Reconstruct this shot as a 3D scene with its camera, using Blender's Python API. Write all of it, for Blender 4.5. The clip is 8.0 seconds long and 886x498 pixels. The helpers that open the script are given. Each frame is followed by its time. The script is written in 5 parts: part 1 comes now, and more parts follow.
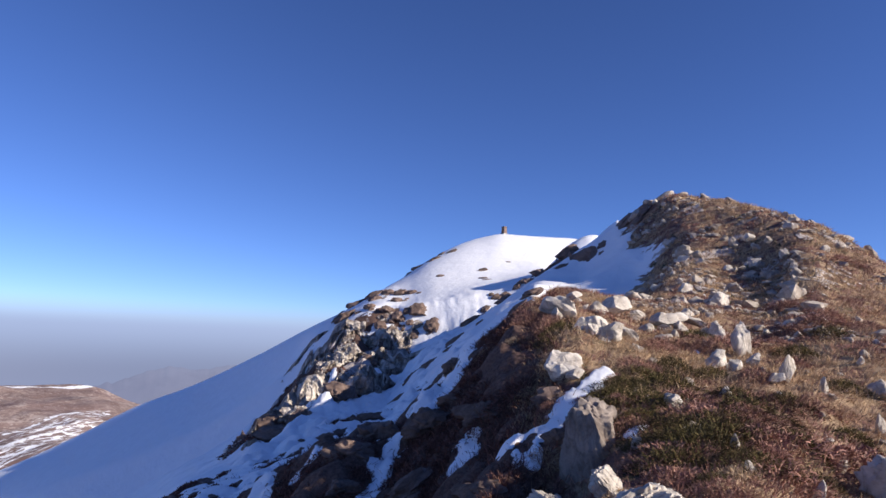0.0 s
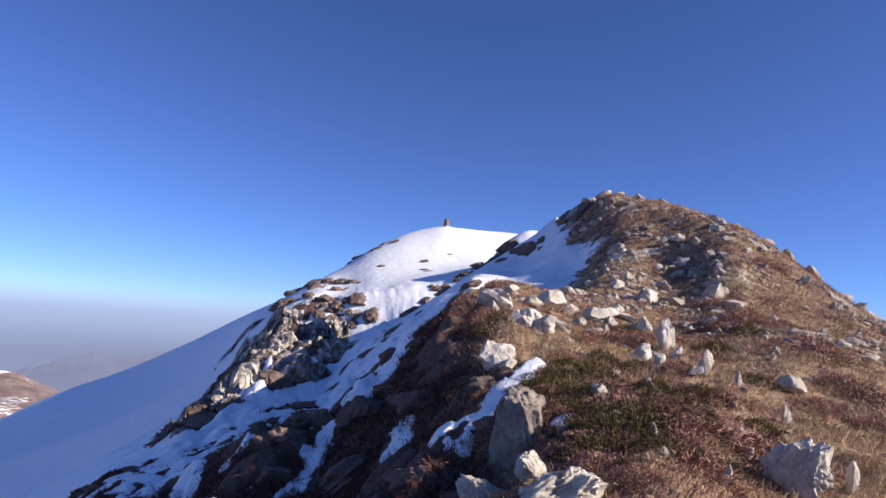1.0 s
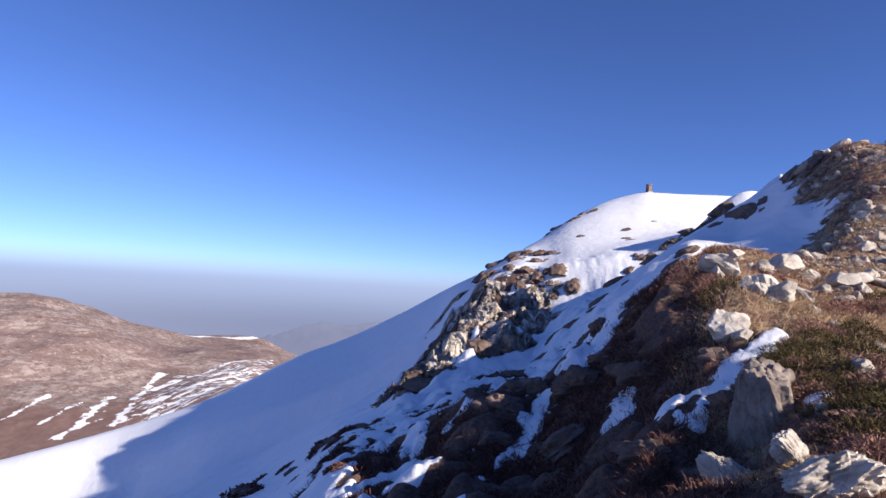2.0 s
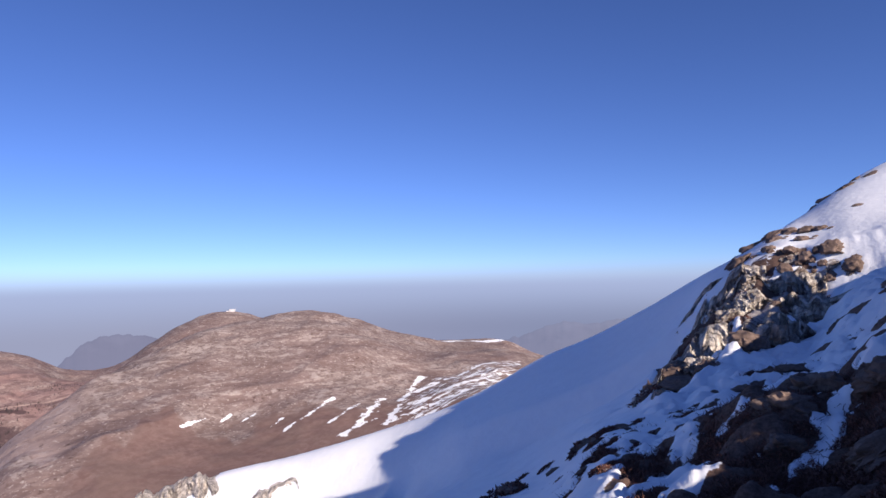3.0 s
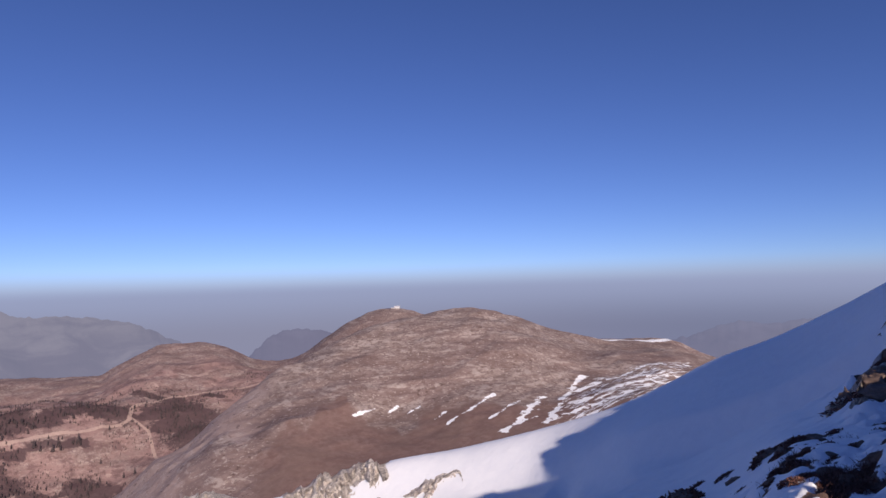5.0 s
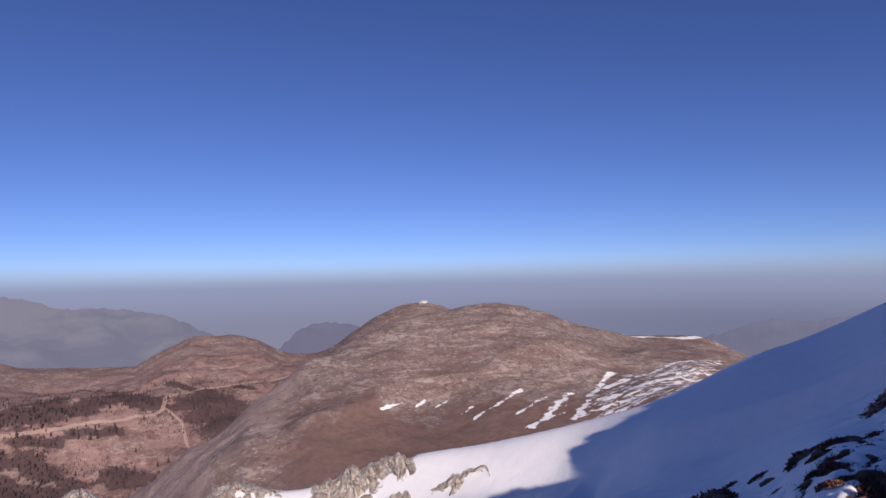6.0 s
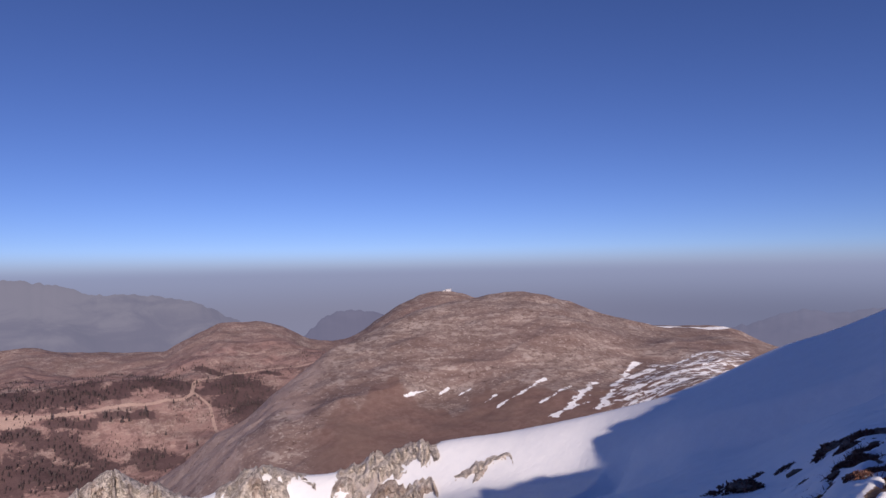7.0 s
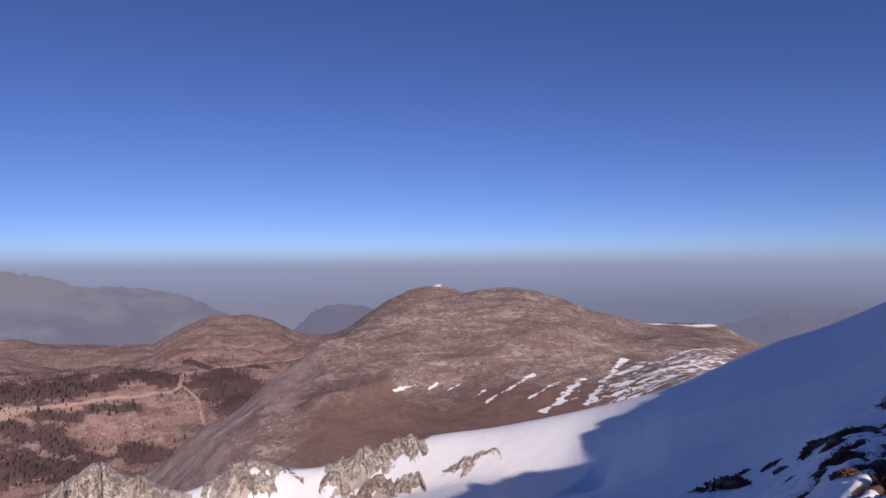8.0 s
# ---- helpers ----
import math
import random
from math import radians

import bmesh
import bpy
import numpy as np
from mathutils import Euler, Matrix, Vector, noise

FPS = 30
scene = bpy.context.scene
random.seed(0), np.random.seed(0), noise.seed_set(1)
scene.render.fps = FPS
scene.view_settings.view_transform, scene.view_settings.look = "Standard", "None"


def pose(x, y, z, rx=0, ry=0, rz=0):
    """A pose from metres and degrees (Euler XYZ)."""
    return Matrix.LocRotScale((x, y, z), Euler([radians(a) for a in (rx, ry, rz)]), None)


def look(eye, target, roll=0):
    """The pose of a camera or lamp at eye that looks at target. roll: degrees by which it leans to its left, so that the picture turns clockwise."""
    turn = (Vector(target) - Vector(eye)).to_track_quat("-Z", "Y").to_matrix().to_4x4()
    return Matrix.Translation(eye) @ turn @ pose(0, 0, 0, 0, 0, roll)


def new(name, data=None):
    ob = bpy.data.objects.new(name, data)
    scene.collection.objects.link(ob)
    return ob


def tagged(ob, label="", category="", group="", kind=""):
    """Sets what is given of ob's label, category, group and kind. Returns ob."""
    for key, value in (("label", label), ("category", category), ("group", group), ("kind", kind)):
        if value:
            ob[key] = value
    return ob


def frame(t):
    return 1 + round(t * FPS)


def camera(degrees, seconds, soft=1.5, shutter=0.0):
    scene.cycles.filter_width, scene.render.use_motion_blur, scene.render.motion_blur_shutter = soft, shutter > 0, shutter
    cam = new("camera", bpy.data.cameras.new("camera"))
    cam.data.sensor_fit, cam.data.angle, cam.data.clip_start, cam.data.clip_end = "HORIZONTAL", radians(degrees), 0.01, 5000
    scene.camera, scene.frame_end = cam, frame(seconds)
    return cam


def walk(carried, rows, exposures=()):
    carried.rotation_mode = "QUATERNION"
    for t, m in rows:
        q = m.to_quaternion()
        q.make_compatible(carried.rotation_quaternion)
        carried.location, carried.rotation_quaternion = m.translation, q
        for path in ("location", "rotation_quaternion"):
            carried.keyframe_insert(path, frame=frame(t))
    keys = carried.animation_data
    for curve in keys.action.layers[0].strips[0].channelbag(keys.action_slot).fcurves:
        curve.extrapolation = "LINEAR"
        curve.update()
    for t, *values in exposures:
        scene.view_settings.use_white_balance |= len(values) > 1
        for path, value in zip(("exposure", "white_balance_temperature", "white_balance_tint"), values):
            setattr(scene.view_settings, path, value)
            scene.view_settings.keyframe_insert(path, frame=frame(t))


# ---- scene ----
# Camera: eye at the origin, x right, y ahead, z up; the ground lies 1.6 m below the eye.
cam = camera(69.86, 8.0)
PATH = [
    (0.0, 0.011, 0.004, 0.002, 1.46, 7.30, 2.50),
    (0.5, 0.025, -0.095, -0.006, -0.31, 7.42, 3.94),
    (1.0, 0.048, -0.089, -0.024, -3.84, 6.81, 3.76),
    (1.5, -0.052, -0.025, -0.049, 1.41, 4.84, 3.84),
    (1.6, -0.100, -0.083, -0.028, 4.17, 4.42, 3.60),
    (1.8, -0.150, -0.070, -0.040, 9.25, 3.73, 3.39),
    (2.0, -0.190, 0.044, -0.088, 13.68, 3.18, 3.26),
    (2.2, -0.243, 0.057, -0.095, 18.38, 2.81, 2.61),
    (3.3, -0.450, 0.235, -0.127, 39.65, 2.94, -2.15),
    (3.5, -0.456, 0.271, -0.139, 42.51, 2.98, -2.31),
    (4.0, -0.375, -0.045, -0.081, 45.46, 2.94, -1.43),
    (4.5, -0.405, -0.029, -0.109, 47.46, 2.94, -1.54),
    (6.0, -0.475, -0.118, -0.077, 51.30, 2.50, -1.25),
    (6.5, -0.466, -0.158, -0.070, 53.22, 2.05, -1.17),
    (7.0, -0.382, -0.272, -0.066, 53.49, 1.49, -0.98),
    (7.5, -0.429, -0.280, -0.056, 52.76, 1.17, -0.66),
    (8.0, -0.444, -0.260, -0.072, 52.64, 1.05, -0.38),
]
walk(cam, [(t, pose(x, y, z, 90 + pitch, 0, yaw) @ pose(0, 0, 0, 0, 0, roll)) for t, x, y, z, yaw, pitch, roll in PATH],
     exposures=[(0.0, 0.47, 6860, 11), (1.5, 0.58, 6880, 12), (2.2, 0.54, 6900, 13), (3.5, 0.24, 7060, 16), (6.0, -0.18, 7140, 20), (8.0, -0.26, 7150, 21)])

# ---- world and sun ----
SUN_AZ, SUN_EL = 110.0, 24.8
world = bpy.data.worlds.new("sky")
scene.world = world
world.use_nodes = True
wn = world.node_tree
sky = wn.nodes.new("ShaderNodeTexSky")
sky.sky_type = "NISHITA"
sky.sun_disc = False
sky.sun_elevation, sky.sun_rotation = radians(SUN_EL), radians(SUN_AZ)
sky.altitude, sky.air_density, sky.dust_density, sky.ozone_density = 1800, 0.78, 0.0, 3.0
tint = wn.nodes.new("ShaderNodeMix")
tint.data_type, tint.blend_type = "RGBA", "MULTIPLY"
tint.inputs[0].default_value = 1.0
tint.inputs[7].default_value = (0.475, 0.63, 1.025, 1)
wn.links.new(sky.outputs[0], tint.inputs[6])
wn.links.new(tint.outputs[2], wn.nodes["Background"].inputs[0])
wn.nodes["Background"].inputs[1].default_value = 0.108
sun = new("sun", bpy.data.lights.new("sun", "SUN"))
sun.data.energy, sun.data.angle, sun.data.color = 5.0, radians(0.53), (1.0, 0.94, 0.86)
to_sun = Vector((math.sin(radians(SUN_AZ)) * math.cos(radians(SUN_EL)), math.cos(radians(SUN_AZ)) * math.cos(radians(SUN_EL)), math.sin(radians(SUN_EL))))
sun.matrix_world = look(to_sun * 50, (0, 0, 0))


# ---- numeric tools ----
def hash2(ix, iy, seed):
    h = (ix.astype(np.int64) * 374761393 + iy.astype(np.int64) * 668265263 + seed * 1442695041) & 0xFFFFFFFF
    h = ((h ^ (h >> 13)) * 1274126177) & 0xFFFFFFFF
    return ((h ^ (h >> 16)) & 0xFFFF) / 32768.0 - 1.0


def vnoise(x, y, seed=0):
    """Smooth lattice noise, -1 to 1."""
    ix, iy = np.floor(x), np.floor(y)
    fx, fy = x - ix, y - iy
    fx, fy = fx * fx * fx * (fx * (fx * 6 - 15) + 10), fy * fy * fy * (fy * (fy * 6 - 15) + 10)
    a, b = hash2(ix, iy, seed), hash2(ix + 1, iy, seed)
    c, d = hash2(ix, iy + 1, seed), hash2(ix + 1, iy + 1, seed)
    return (a * (1 - fx) + b * fx) * (1 - fy) + (c * (1 - fx) + d * fx) * fy


def fbm(x, y, octaves=4, seed=0, gain=0.5):
    out, amp = 0.0, 1.0
    for k in range(octaves):
        out = out + amp * vnoise(x * 2 ** k + 17.3 * k, y * 2 ** k - 9.1 * k, seed + k)
        amp *= gain
    return out


def ramp(v, lo, hi):
    s = np.clip((v - lo) / (hi - lo), 0, 1)
    return s * s * (3 - 2 * s)


def slopes(x, y):
    """Monotone cubic slopes along the first axis."""
    h = np.diff(x, axis=0)
    d = np.diff(y, axis=0) / h
    m = np.empty_like(y)
    m[0], m[-1] = d[0], d[-1]
    p = d[:-1] * d[1:]
    m[1:-1] = np.where(p > 0, 2 * p / np.where(p > 0, d[:-1] + d[1:], 1), 0)
    return m


def cubic(x, y, q):
    x, y, q = np.asarray(x, float), np.asarray(y, float), np.asarray(q, float)
    m = slopes(x, y)
    i = np.clip(np.searchsorted(x, q) - 1, 0, len(x) - 2)
    h = x[i + 1] - x[i]
    t = np.clip((q - x[i]) / h, 0, 1)
    return ((1 + 2 * t) * (1 - t) ** 2 * y[i] + t * (1 - t) ** 2 * h * m[i]
            + t * t * (3 - 2 * t) * y[i + 1] - t * t * (1 - t) * h * m[i + 1])


# ---- the lie of the land: break lines, as (bearing to the left, distance, angle above the eye's level) ----
LINES = [
    # underfoot
    [(-180, 1.0, -58.5), (0, 1.0, -58.5), (50, 1.0, -59.5), (90, 1.0, -60), (180, 1.0, -58.5)],
    # near ground
    [(-180, 6, -14), (-90, 6, -20), (-60, 6.5, -14), (-34, 7.6, -10.3), (-24, 6.8, -7.8), (-15, 6.5, -10.3), (-10, 6.8, -12), (-7.5, 7.4, -11.4),
     (0, 8.2, -15), (6, 9.2, -17.3), (10, 9.4, -17.6), (20, 9, -21), (30, 9, -24), (50, 9, -26), (90, 9, -27), (180, 6, -14)],
    # the grassy shoulder and the edge of the rocky flank
    [(-180, 14, -10), (-90, 14, -17), (-60, 14, -9), (-40, 14, -2.0), (-32, 14, 0.2), (-27, 12.2, -1.9), (-22, 12.2, -1.6), (-13, 11.8, -0.2),
     (-10, 12.2, 1.0), (-6, 12.8, 0.4), (-2, 13.0, -2.6), (0, 13.4, -4.2), (2.5, 13, -6.3), (6, 12.4, -9.8), (10, 12.0, -11.0), (17, 12.5, -15.5), (22, 13.5, -16.0),
     (30, 15, -20.5), (50, 15, -24), (90, 15, -26), (180, 14, -10)],
    # foot of the first summit and its snow patch
    [(-180, 25, -9), (-90, 22, -15), (-60, 22, -8), (-40, 20, 0.2), (-30, 20, 3.0), (-24.6, 27, 5.2), (-19, 30, 6.6), (-16, 31, 5.8), (-11, 29, 5.0),
     (-8, 24, 4.4), (-6.4, 18, 3.2), (-4, 19, 1.2), (-1.4, 19.5, -1.4), (0, 18.5, -3.6), (3, 19, -8.6), (10, 20, -10.0), (16, 20.5, -11.6), (21.5, 18, -14.0), (28, 22, -17.8), (50, 24, -22), (90, 24, -24.5), (180, 25, -9)],
    # crest of the first summit, then the hollow to its left
    [(-180, 60, -8), (-90, 30, -13), (-60, 26, -6), (-45, 25, -1.2), (-39.4, 26, 1.7), (-34.5, 30, 5.4), (-30, 36, 8.4), (-27, 38, 9.8), (-22.4, 42, 11.7),
     (-18.8, 44, 12.3), (-17, 43, 11.7), (-14.4, 41, 9.9), (-11.7, 42, 7.7), (-9.5, 43, 6.3), (-7.3, 43, 4.8), (-4.3, 42, 2.4), (-1, 42, -0.2),
     (2, 40, -1.6), (6, 34, -6.0), (10.5, 30, -6.8), (13.5, 32, -7.8), (17, 32, -10.2), (22, 28, -13.0), (30, 30, -17.6), (50, 34, -21.5), (90, 34, -23.8), (180, 60, -8)],
    # the outcrop below the snow dome
    [(-180, 90, -10), (-90, 60, -14), (-60, 55, -9), (-40, 60, -4), (-19, 65, 9), (-16, 58, 10.2), (-14.4, 60, 9.5), (-12, 72, 8.6), (-9.8, 74, 7.4), (-7.5, 66, 5.2), (-4, 56, 2.9), (0, 52, 0.8), (4.3, 48, -2.0), (8.4, 52, -0.4), (11, 47, -3.2),
     (14, 43, -6.4), (17, 40, -10.0), (22, 42, -12.6), (30, 45, -16.8), (40, 47, -19.5), (50, 48, -21.5), (90, 48, -23.5), (180, 90, -10)],
    # the snow slope
    [(-180, 140, -12), (-90, 100, -16), (-40, 110, -4), (-20, 100, 4), (-10, 95, 5.6), (-3, 84, 4.6), (2, 76, 3.2), (5, 72, 1.8), (8.4, 66, 0.8), (10, 68, 0.1), (12.3, 70, -1.8), (14, 74, -3.8), (18, 80, -6.9), (25, 84, -11.0),
     (33, 94, -14.4), (36, 104, -15.8), (42, 118, -18.4), (50, 126, -19.3), (62, 140, -20.8), (70, 145, -20.8), (90, 155, -21.0), (180, 140, -12)],
    # crest of the snow dome and of the spur that falls from it
    [(-180, 250, -14), (-90, 200, -18), (-40, 190, -2), (-20, 165, 6), (-9.8, 155, 8.5), (-4.2, 150, 8.75), (-1.8, 146, 8.3), (2.5, 126, 6.2), (4.9, 112, 4.4), (7.3, 100, 2.9), (9.8, 96, 1.3), (12.3, 98, -0.1),
     (17.2, 110, -3.0), (22, 122, -5.5), (25.9, 128, -7.0), (28.9, 129, -8.6), (31, 130, -9.7), (34, 130, -11.1), (39, 132, -12.7), (43.5, 135, -13.8), (48, 140, -14.7), (54.6, 146, -15.6),
     (58, 149, -16.6), (61.7, 152, -17.5), (65.9, 155, -17.7), (70.2, 157, -17.1), (72.7, 158, -17.9), (74.5, 159, -18.5), (78.5, 161, -17.1), (81.3, 162, -16.1), (84, 164, -17.3), (88, 167, -18.6), (95, 170, -19), (120, 190, -20), (180, 250, -14)],
    # the valley behind
    [(-180, 500, -22), (-90, 420, -24), (-30, 420, -18), (0, 400, -20), (25, 380, -21), (50, 340, -23), (70, 350, -25.6), (100, 400, -25.4), (180, 500, -22)],
    # lower slope of the brown hill
    [(-180, 800, -20), (-90, 700, -20), (0, 650, -14), (20, 620, -10.5), (30, 600, -9.4), (38, 570, -11.4), (47, 540, -13.6), (55, 540, -14.2), (62, 530, -14.2),
     (66, 500, -16.2), (68, 480, -17.4), (70, 470, -18.4), (72, 465, -19.6), (75, 470, -20.6), (80, 560, -20.8), (100, 750, -20.4), (180, 800, -20)],
    # crest of the brown hill and its shoulder
    [(-180, 1300, -18), (-90, 1200, -17), (0, 1150, -10), (18, 1100, -8), (25.6, 1050, -6.9), (29, 1030, -5.9), (32, 1010, -5.5), (36.6, 980, -5.1), (39, 970, -4.5),
     (41.4, 950, -3.6), (43.9, 940, -2.8), (46.4, 930, -2.5), (49, 920, -2.8), (52, 900, -3.4), (57, 870, -4.7), (61, 800, -6.8), (64, 740, -8.4), (65.6, 710, -9.6), (68.4, 650, -11.5),
     (70, 620, -13.2), (71.1, 600, -14.1), (74, 640, -15.4), (77, 720, -16.7), (80, 810, -17.5), (84, 900, -17.9), (100, 950, -18.2), (180, 1300, -18)],
    # the saddle behind it and the foot of the wooded slope
    [(-180, 1800, -15), (-90, 1700, -14), (0, 1500, -12), (30, 1350, -9), (45, 1250, -5.2), (50, 1200, -4.8), (56, 1150, -6.6), (61, 1120, -9.2), (64, 1110, -11.2), (66, 1110, -12.6), (70, 1110, -13.6),
     (74, 1100, -14.6), (78, 1060, -16.2), (84, 1040, -16.8), (100, 1100, -16.4), (180, 1800, -15)],
    # top of the wooded slope
    [(-180, 2100, -13.5), (-90, 2000, -12.5), (0, 1800, -11.5), (30, 1620, -9), (45, 1480, -5.0), (50, 1430, -4.1), (56, 1400, -5.2), (61, 1400, -7.1), (64, 1390, -8.5), (67, 1370, -9.0), (70, 1360, -8.9), (74, 1350, -8.8),
     (78, 1330, -9.1), (84, 1330, -9.2), (92, 1330, -9.2), (110, 1450, -10), (180, 2100, -13.5)],
    # the hill with the hut and the brown hills in line with it
    [(-180, 2400, -12), (-90, 2300, -11), (0, 2100, -11), (30, 1900, -9), (42, 1750, -5.0), (47, 1700, -3.6), (50.5, 1680, -3.0), (51.8, 1660, -2.6), (53.4, 1650, -2.45), (54.9, 1650, -2.6), (56.9, 1655, -3.2), (59.5, 1665, -4.5), (61, 1680, -5.5),
     (63.6, 1710, -6.4), (65.6, 1730, -6.1), (67.6, 1740, -5.0), (69.5, 1750, -4.6), (72.7, 1755, -4.6), (74.3, 1765, -5.2), (76.3, 1780, -6.3), (77.5, 1790, -6.9), (82.7, 1810, -6.7), (87.5, 1840, -6.0), (92, 1860, -7.0), (110, 1900, -8), (180, 2400, -12)],
    # lowland
    [(-180, 3300, -12), (0, 3000, -12), (60, 2800, -11.5), (90, 2800, -11.5), (180, 3300, -12)],
    [(-180, 4950, -7.6), (0, 4950, -7.6), (90, 4950, -7.6), (180, 4950, -7.6)],
]

# the far side falls away just behind that crest
CREST_LINE = next(k for k, line in enumerate(LINES) if line[0] == (-180, 250, -14))
LINES.insert(CREST_LINE + 1, [(a, d * 1.06, e - (0.25 if a < 22 or a > 120 else 1.1)) for a, d, e in LINES[CREST_LINE]])


def land(az, r):
    """Height over the plan, for bearings az (n) and distances r (n, m) or (m)."""
    lr, lz = [], []
    for line in LINES:
        a, d, e = np.array(line, float).T
        lr.append(cubic(a, np.log(d), az))
        lz.append(cubic(a, d * np.tan(np.radians(e)), az))
    lr, lz = np.array(lr), np.array(lz)
    r = np.broadcast_to(r, (len(az), np.shape(r)[-1]))
    u = np.log(np.maximum(r, 0.05))
    # slopes against distance, eased between lines
    d = np.exp(lr)
    m = slopes(d, lz)
    i = np.clip(sum((u > lr[k][:, None]).astype(int) for k in range(len(lr))) - 1, 0, len(lr) - 2)
    row = np.arange(len(az))[:, None]
    d0, d1, z0, z1, m0, m1 = d.T[row, i], d.T[row, i + 1], lz.T[row, i], lz.T[row, i + 1], m.T[row, i], m.T[row, i + 1]
    h = d1 - d0
    t = np.clip((r - d0) / h, 0, 1)
    z = ((1 + 2 * t) * (1 - t) ** 2 * z0 + t * (1 - t) ** 2 * h * m0 + t * t * (3 - 2 * t) * z1 - t * t * (1 - t) * h * m1)
    return z


def relief(x, y, r):
    """Lumps and gullies that grow with distance."""
    near = 0.10 * fbm(x / 1.6, y / 1.6, 4, 3) * ramp(r, 1.2, 5) * (1 - ramp(r, 40, 90))
    mid = 0.5 * fbm(x / 14, y / 14, 4, 11) * ramp(r, 20, 60) * (1 - ramp(r, 60, 85) * 0.75)
    far = (9.0 * fbm(x / 190, y / 190, 5, 23) - 6.0 * (np.abs(fbm(x / 150, y / 150, 4, 29)) - 0.35)) * ramp(r, 300, 700)
    far = far + 11.0 * ramp(np.degrees(np.arctan2(-x, y)), 60, 68) * (0.35 - np.abs(fbm(x / 210 + 3, y / 210, 4, 37))) * ramp(r, 760, 900) * (1 - ramp(r, 1500, 1650))
    behind = 0.55 * fbm(x / 5 + 7, y / 5, 4, 47) * ramp(np.abs(np.degrees(np.arctan2(-x, y))), 96, 125) * ramp(r, 1.5, 5)
    return near + mid + far + behind


def mesh_grid(name, az, rad, z, x, y):
    n, m = x.shape
    co = np.stack([x, y, z], -1).reshape(-1, 3)
    i = np.arange(n - 1)[:, None] * m + np.arange(m - 1)[None, :]
    quads = np.stack([i, i + 1, i + m + 1, i + m], -1).reshape(-1, 4)
    me = bpy.data.meshes.new(name)
    me.vertices.add(len(co))
    me.vertices.foreach_set("co", co.astype(np.float32).ravel())
    me.loops.add(quads.size)
    me.loops.foreach_set("vertex_index", quads.ravel().astype(np.int32))
    me.polygons.add(len(quads))
    me.polygons.foreach_set("loop_start", np.arange(0, quads.size, 4, dtype=np.int32))
    me.update(calc_edges=True)
    me.polygons.foreach_set("use_smooth", np.ones(len(quads), bool))
    return me


# ---- materials ----
class Nodes:
    """Short hand for node trees."""

    def __init__(self, name):
        self.mat = bpy.data.materials.new(name)
        self.mat.use_nodes = True
        self.t = self.mat.node_tree
        self.bsdf = self.t.nodes["Principled BSDF"]
        self.out = self.t.nodes["Material Output"]

    def put(self, socket, v):
        if isinstance(v, bpy.types.NodeSocket):
            self.t.links.new(v, socket)
        elif isinstance(v, tuple) and len(v) == 3 and socket.type == "RGBA":
            socket.default_value = (*v, 1)
        else:
            socket.default_value = v

    def pos(self):
        return self.t.nodes.new("ShaderNodeNewGeometry").outputs["Position"]

    def obj(self):
        return self.t.nodes.new("ShaderNodeTexCoord").outputs["Object"]

    def rand(self):
        return self.t.nodes.new("ShaderNodeObjectInfo").outputs["Random"]

    def island(self):
        return self.t.nodes.new("ShaderNodeNewGeometry").outputs["Random Per Island"]

    def attr(self, name):
        n = self.t.nodes.new("ShaderNodeAttribute")
        n.attribute_name = name
        return n.outputs["Fac"]

    def stretch(self, vec, x, y, z):
        n = self.t.nodes.new("ShaderNodeVectorMath")
        n.operation = "MULTIPLY"
        self.put(n.inputs[0], vec)
        n.inputs[1].default_value = (x, y, z)
        return n.outputs[0]

    def noise(self, vec, scale, detail=4.0, rough=0.55, warp=0.0):
        n = self.t.nodes.new("ShaderNodeTexNoise")
        self.put(n.inputs["Vector"], vec)
        n.inputs["Scale"].default_value, n.inputs["Detail"].default_value = scale, detail
        n.inputs["Roughness"].default_value, n.inputs["Distortion"].default_value = rough, warp
        return n.outputs["Fac"]

    def cells(self, vec, scale, feature="F1"):
        n = self.t.nodes.new("ShaderNodeTexVoronoi")
        n.feature = feature
        self.put(n.inputs["Vector"], vec)
        n.inputs["Scale"].default_value = scale
        return n.outputs["Distance"]

    def math(self, op, a, b=0.0):
        n = self.t.nodes.new("ShaderNodeMath")
        n.operation = op
        self.put(n.inputs[0], a)
        self.put(n.inputs[1], b)
        return n.outputs[0]

    def fit(self, v, lo, hi, a=0.0, b=1.0):
        n = self.t.nodes.new("ShaderNodeMapRange")
        n.interpolation_type = "SMOOTHSTEP"
        self.put(n.inputs[0], v)
        for i, x in enumerate((lo, hi, a, b)):
            n.inputs[i + 1].default_value = x
        return n.outputs[0]

    def mix(self, f, a, b):
        n = self.t.nodes.new("ShaderNodeMix")
        n.data_type = "RGBA"
        self.put(n.inputs[0], f)
        self.put(n.inputs[6], a)
        self.put(n.inputs[7], b)
        return n.outputs[2]

    def bump(self, h, strength, dist, normal=None):
        n = self.t.nodes.new("ShaderNodeBump")
        self.put(n.inputs["Height"], h)
        n.inputs["Distance"].default_value = dist
        self.put(n.inputs["Strength"], strength)
        if normal is not None:
            self.put(n.inputs["Normal"], normal)
        return n.outputs[0]

    def done(self, color, rough=0.9, normal=None, spec=0.2):
        self.put(self.bsdf.inputs["Base Color"], color)
        self.put(self.bsdf.inputs["Roughness"], rough)
        self.bsdf.inputs["Specular IOR Level"].default_value = spec
        if normal is not None:
            self.put(self.bsdf.inputs["Normal"], normal)
        return self.mat


SNOW = (0.90, 0.905, 0.925)


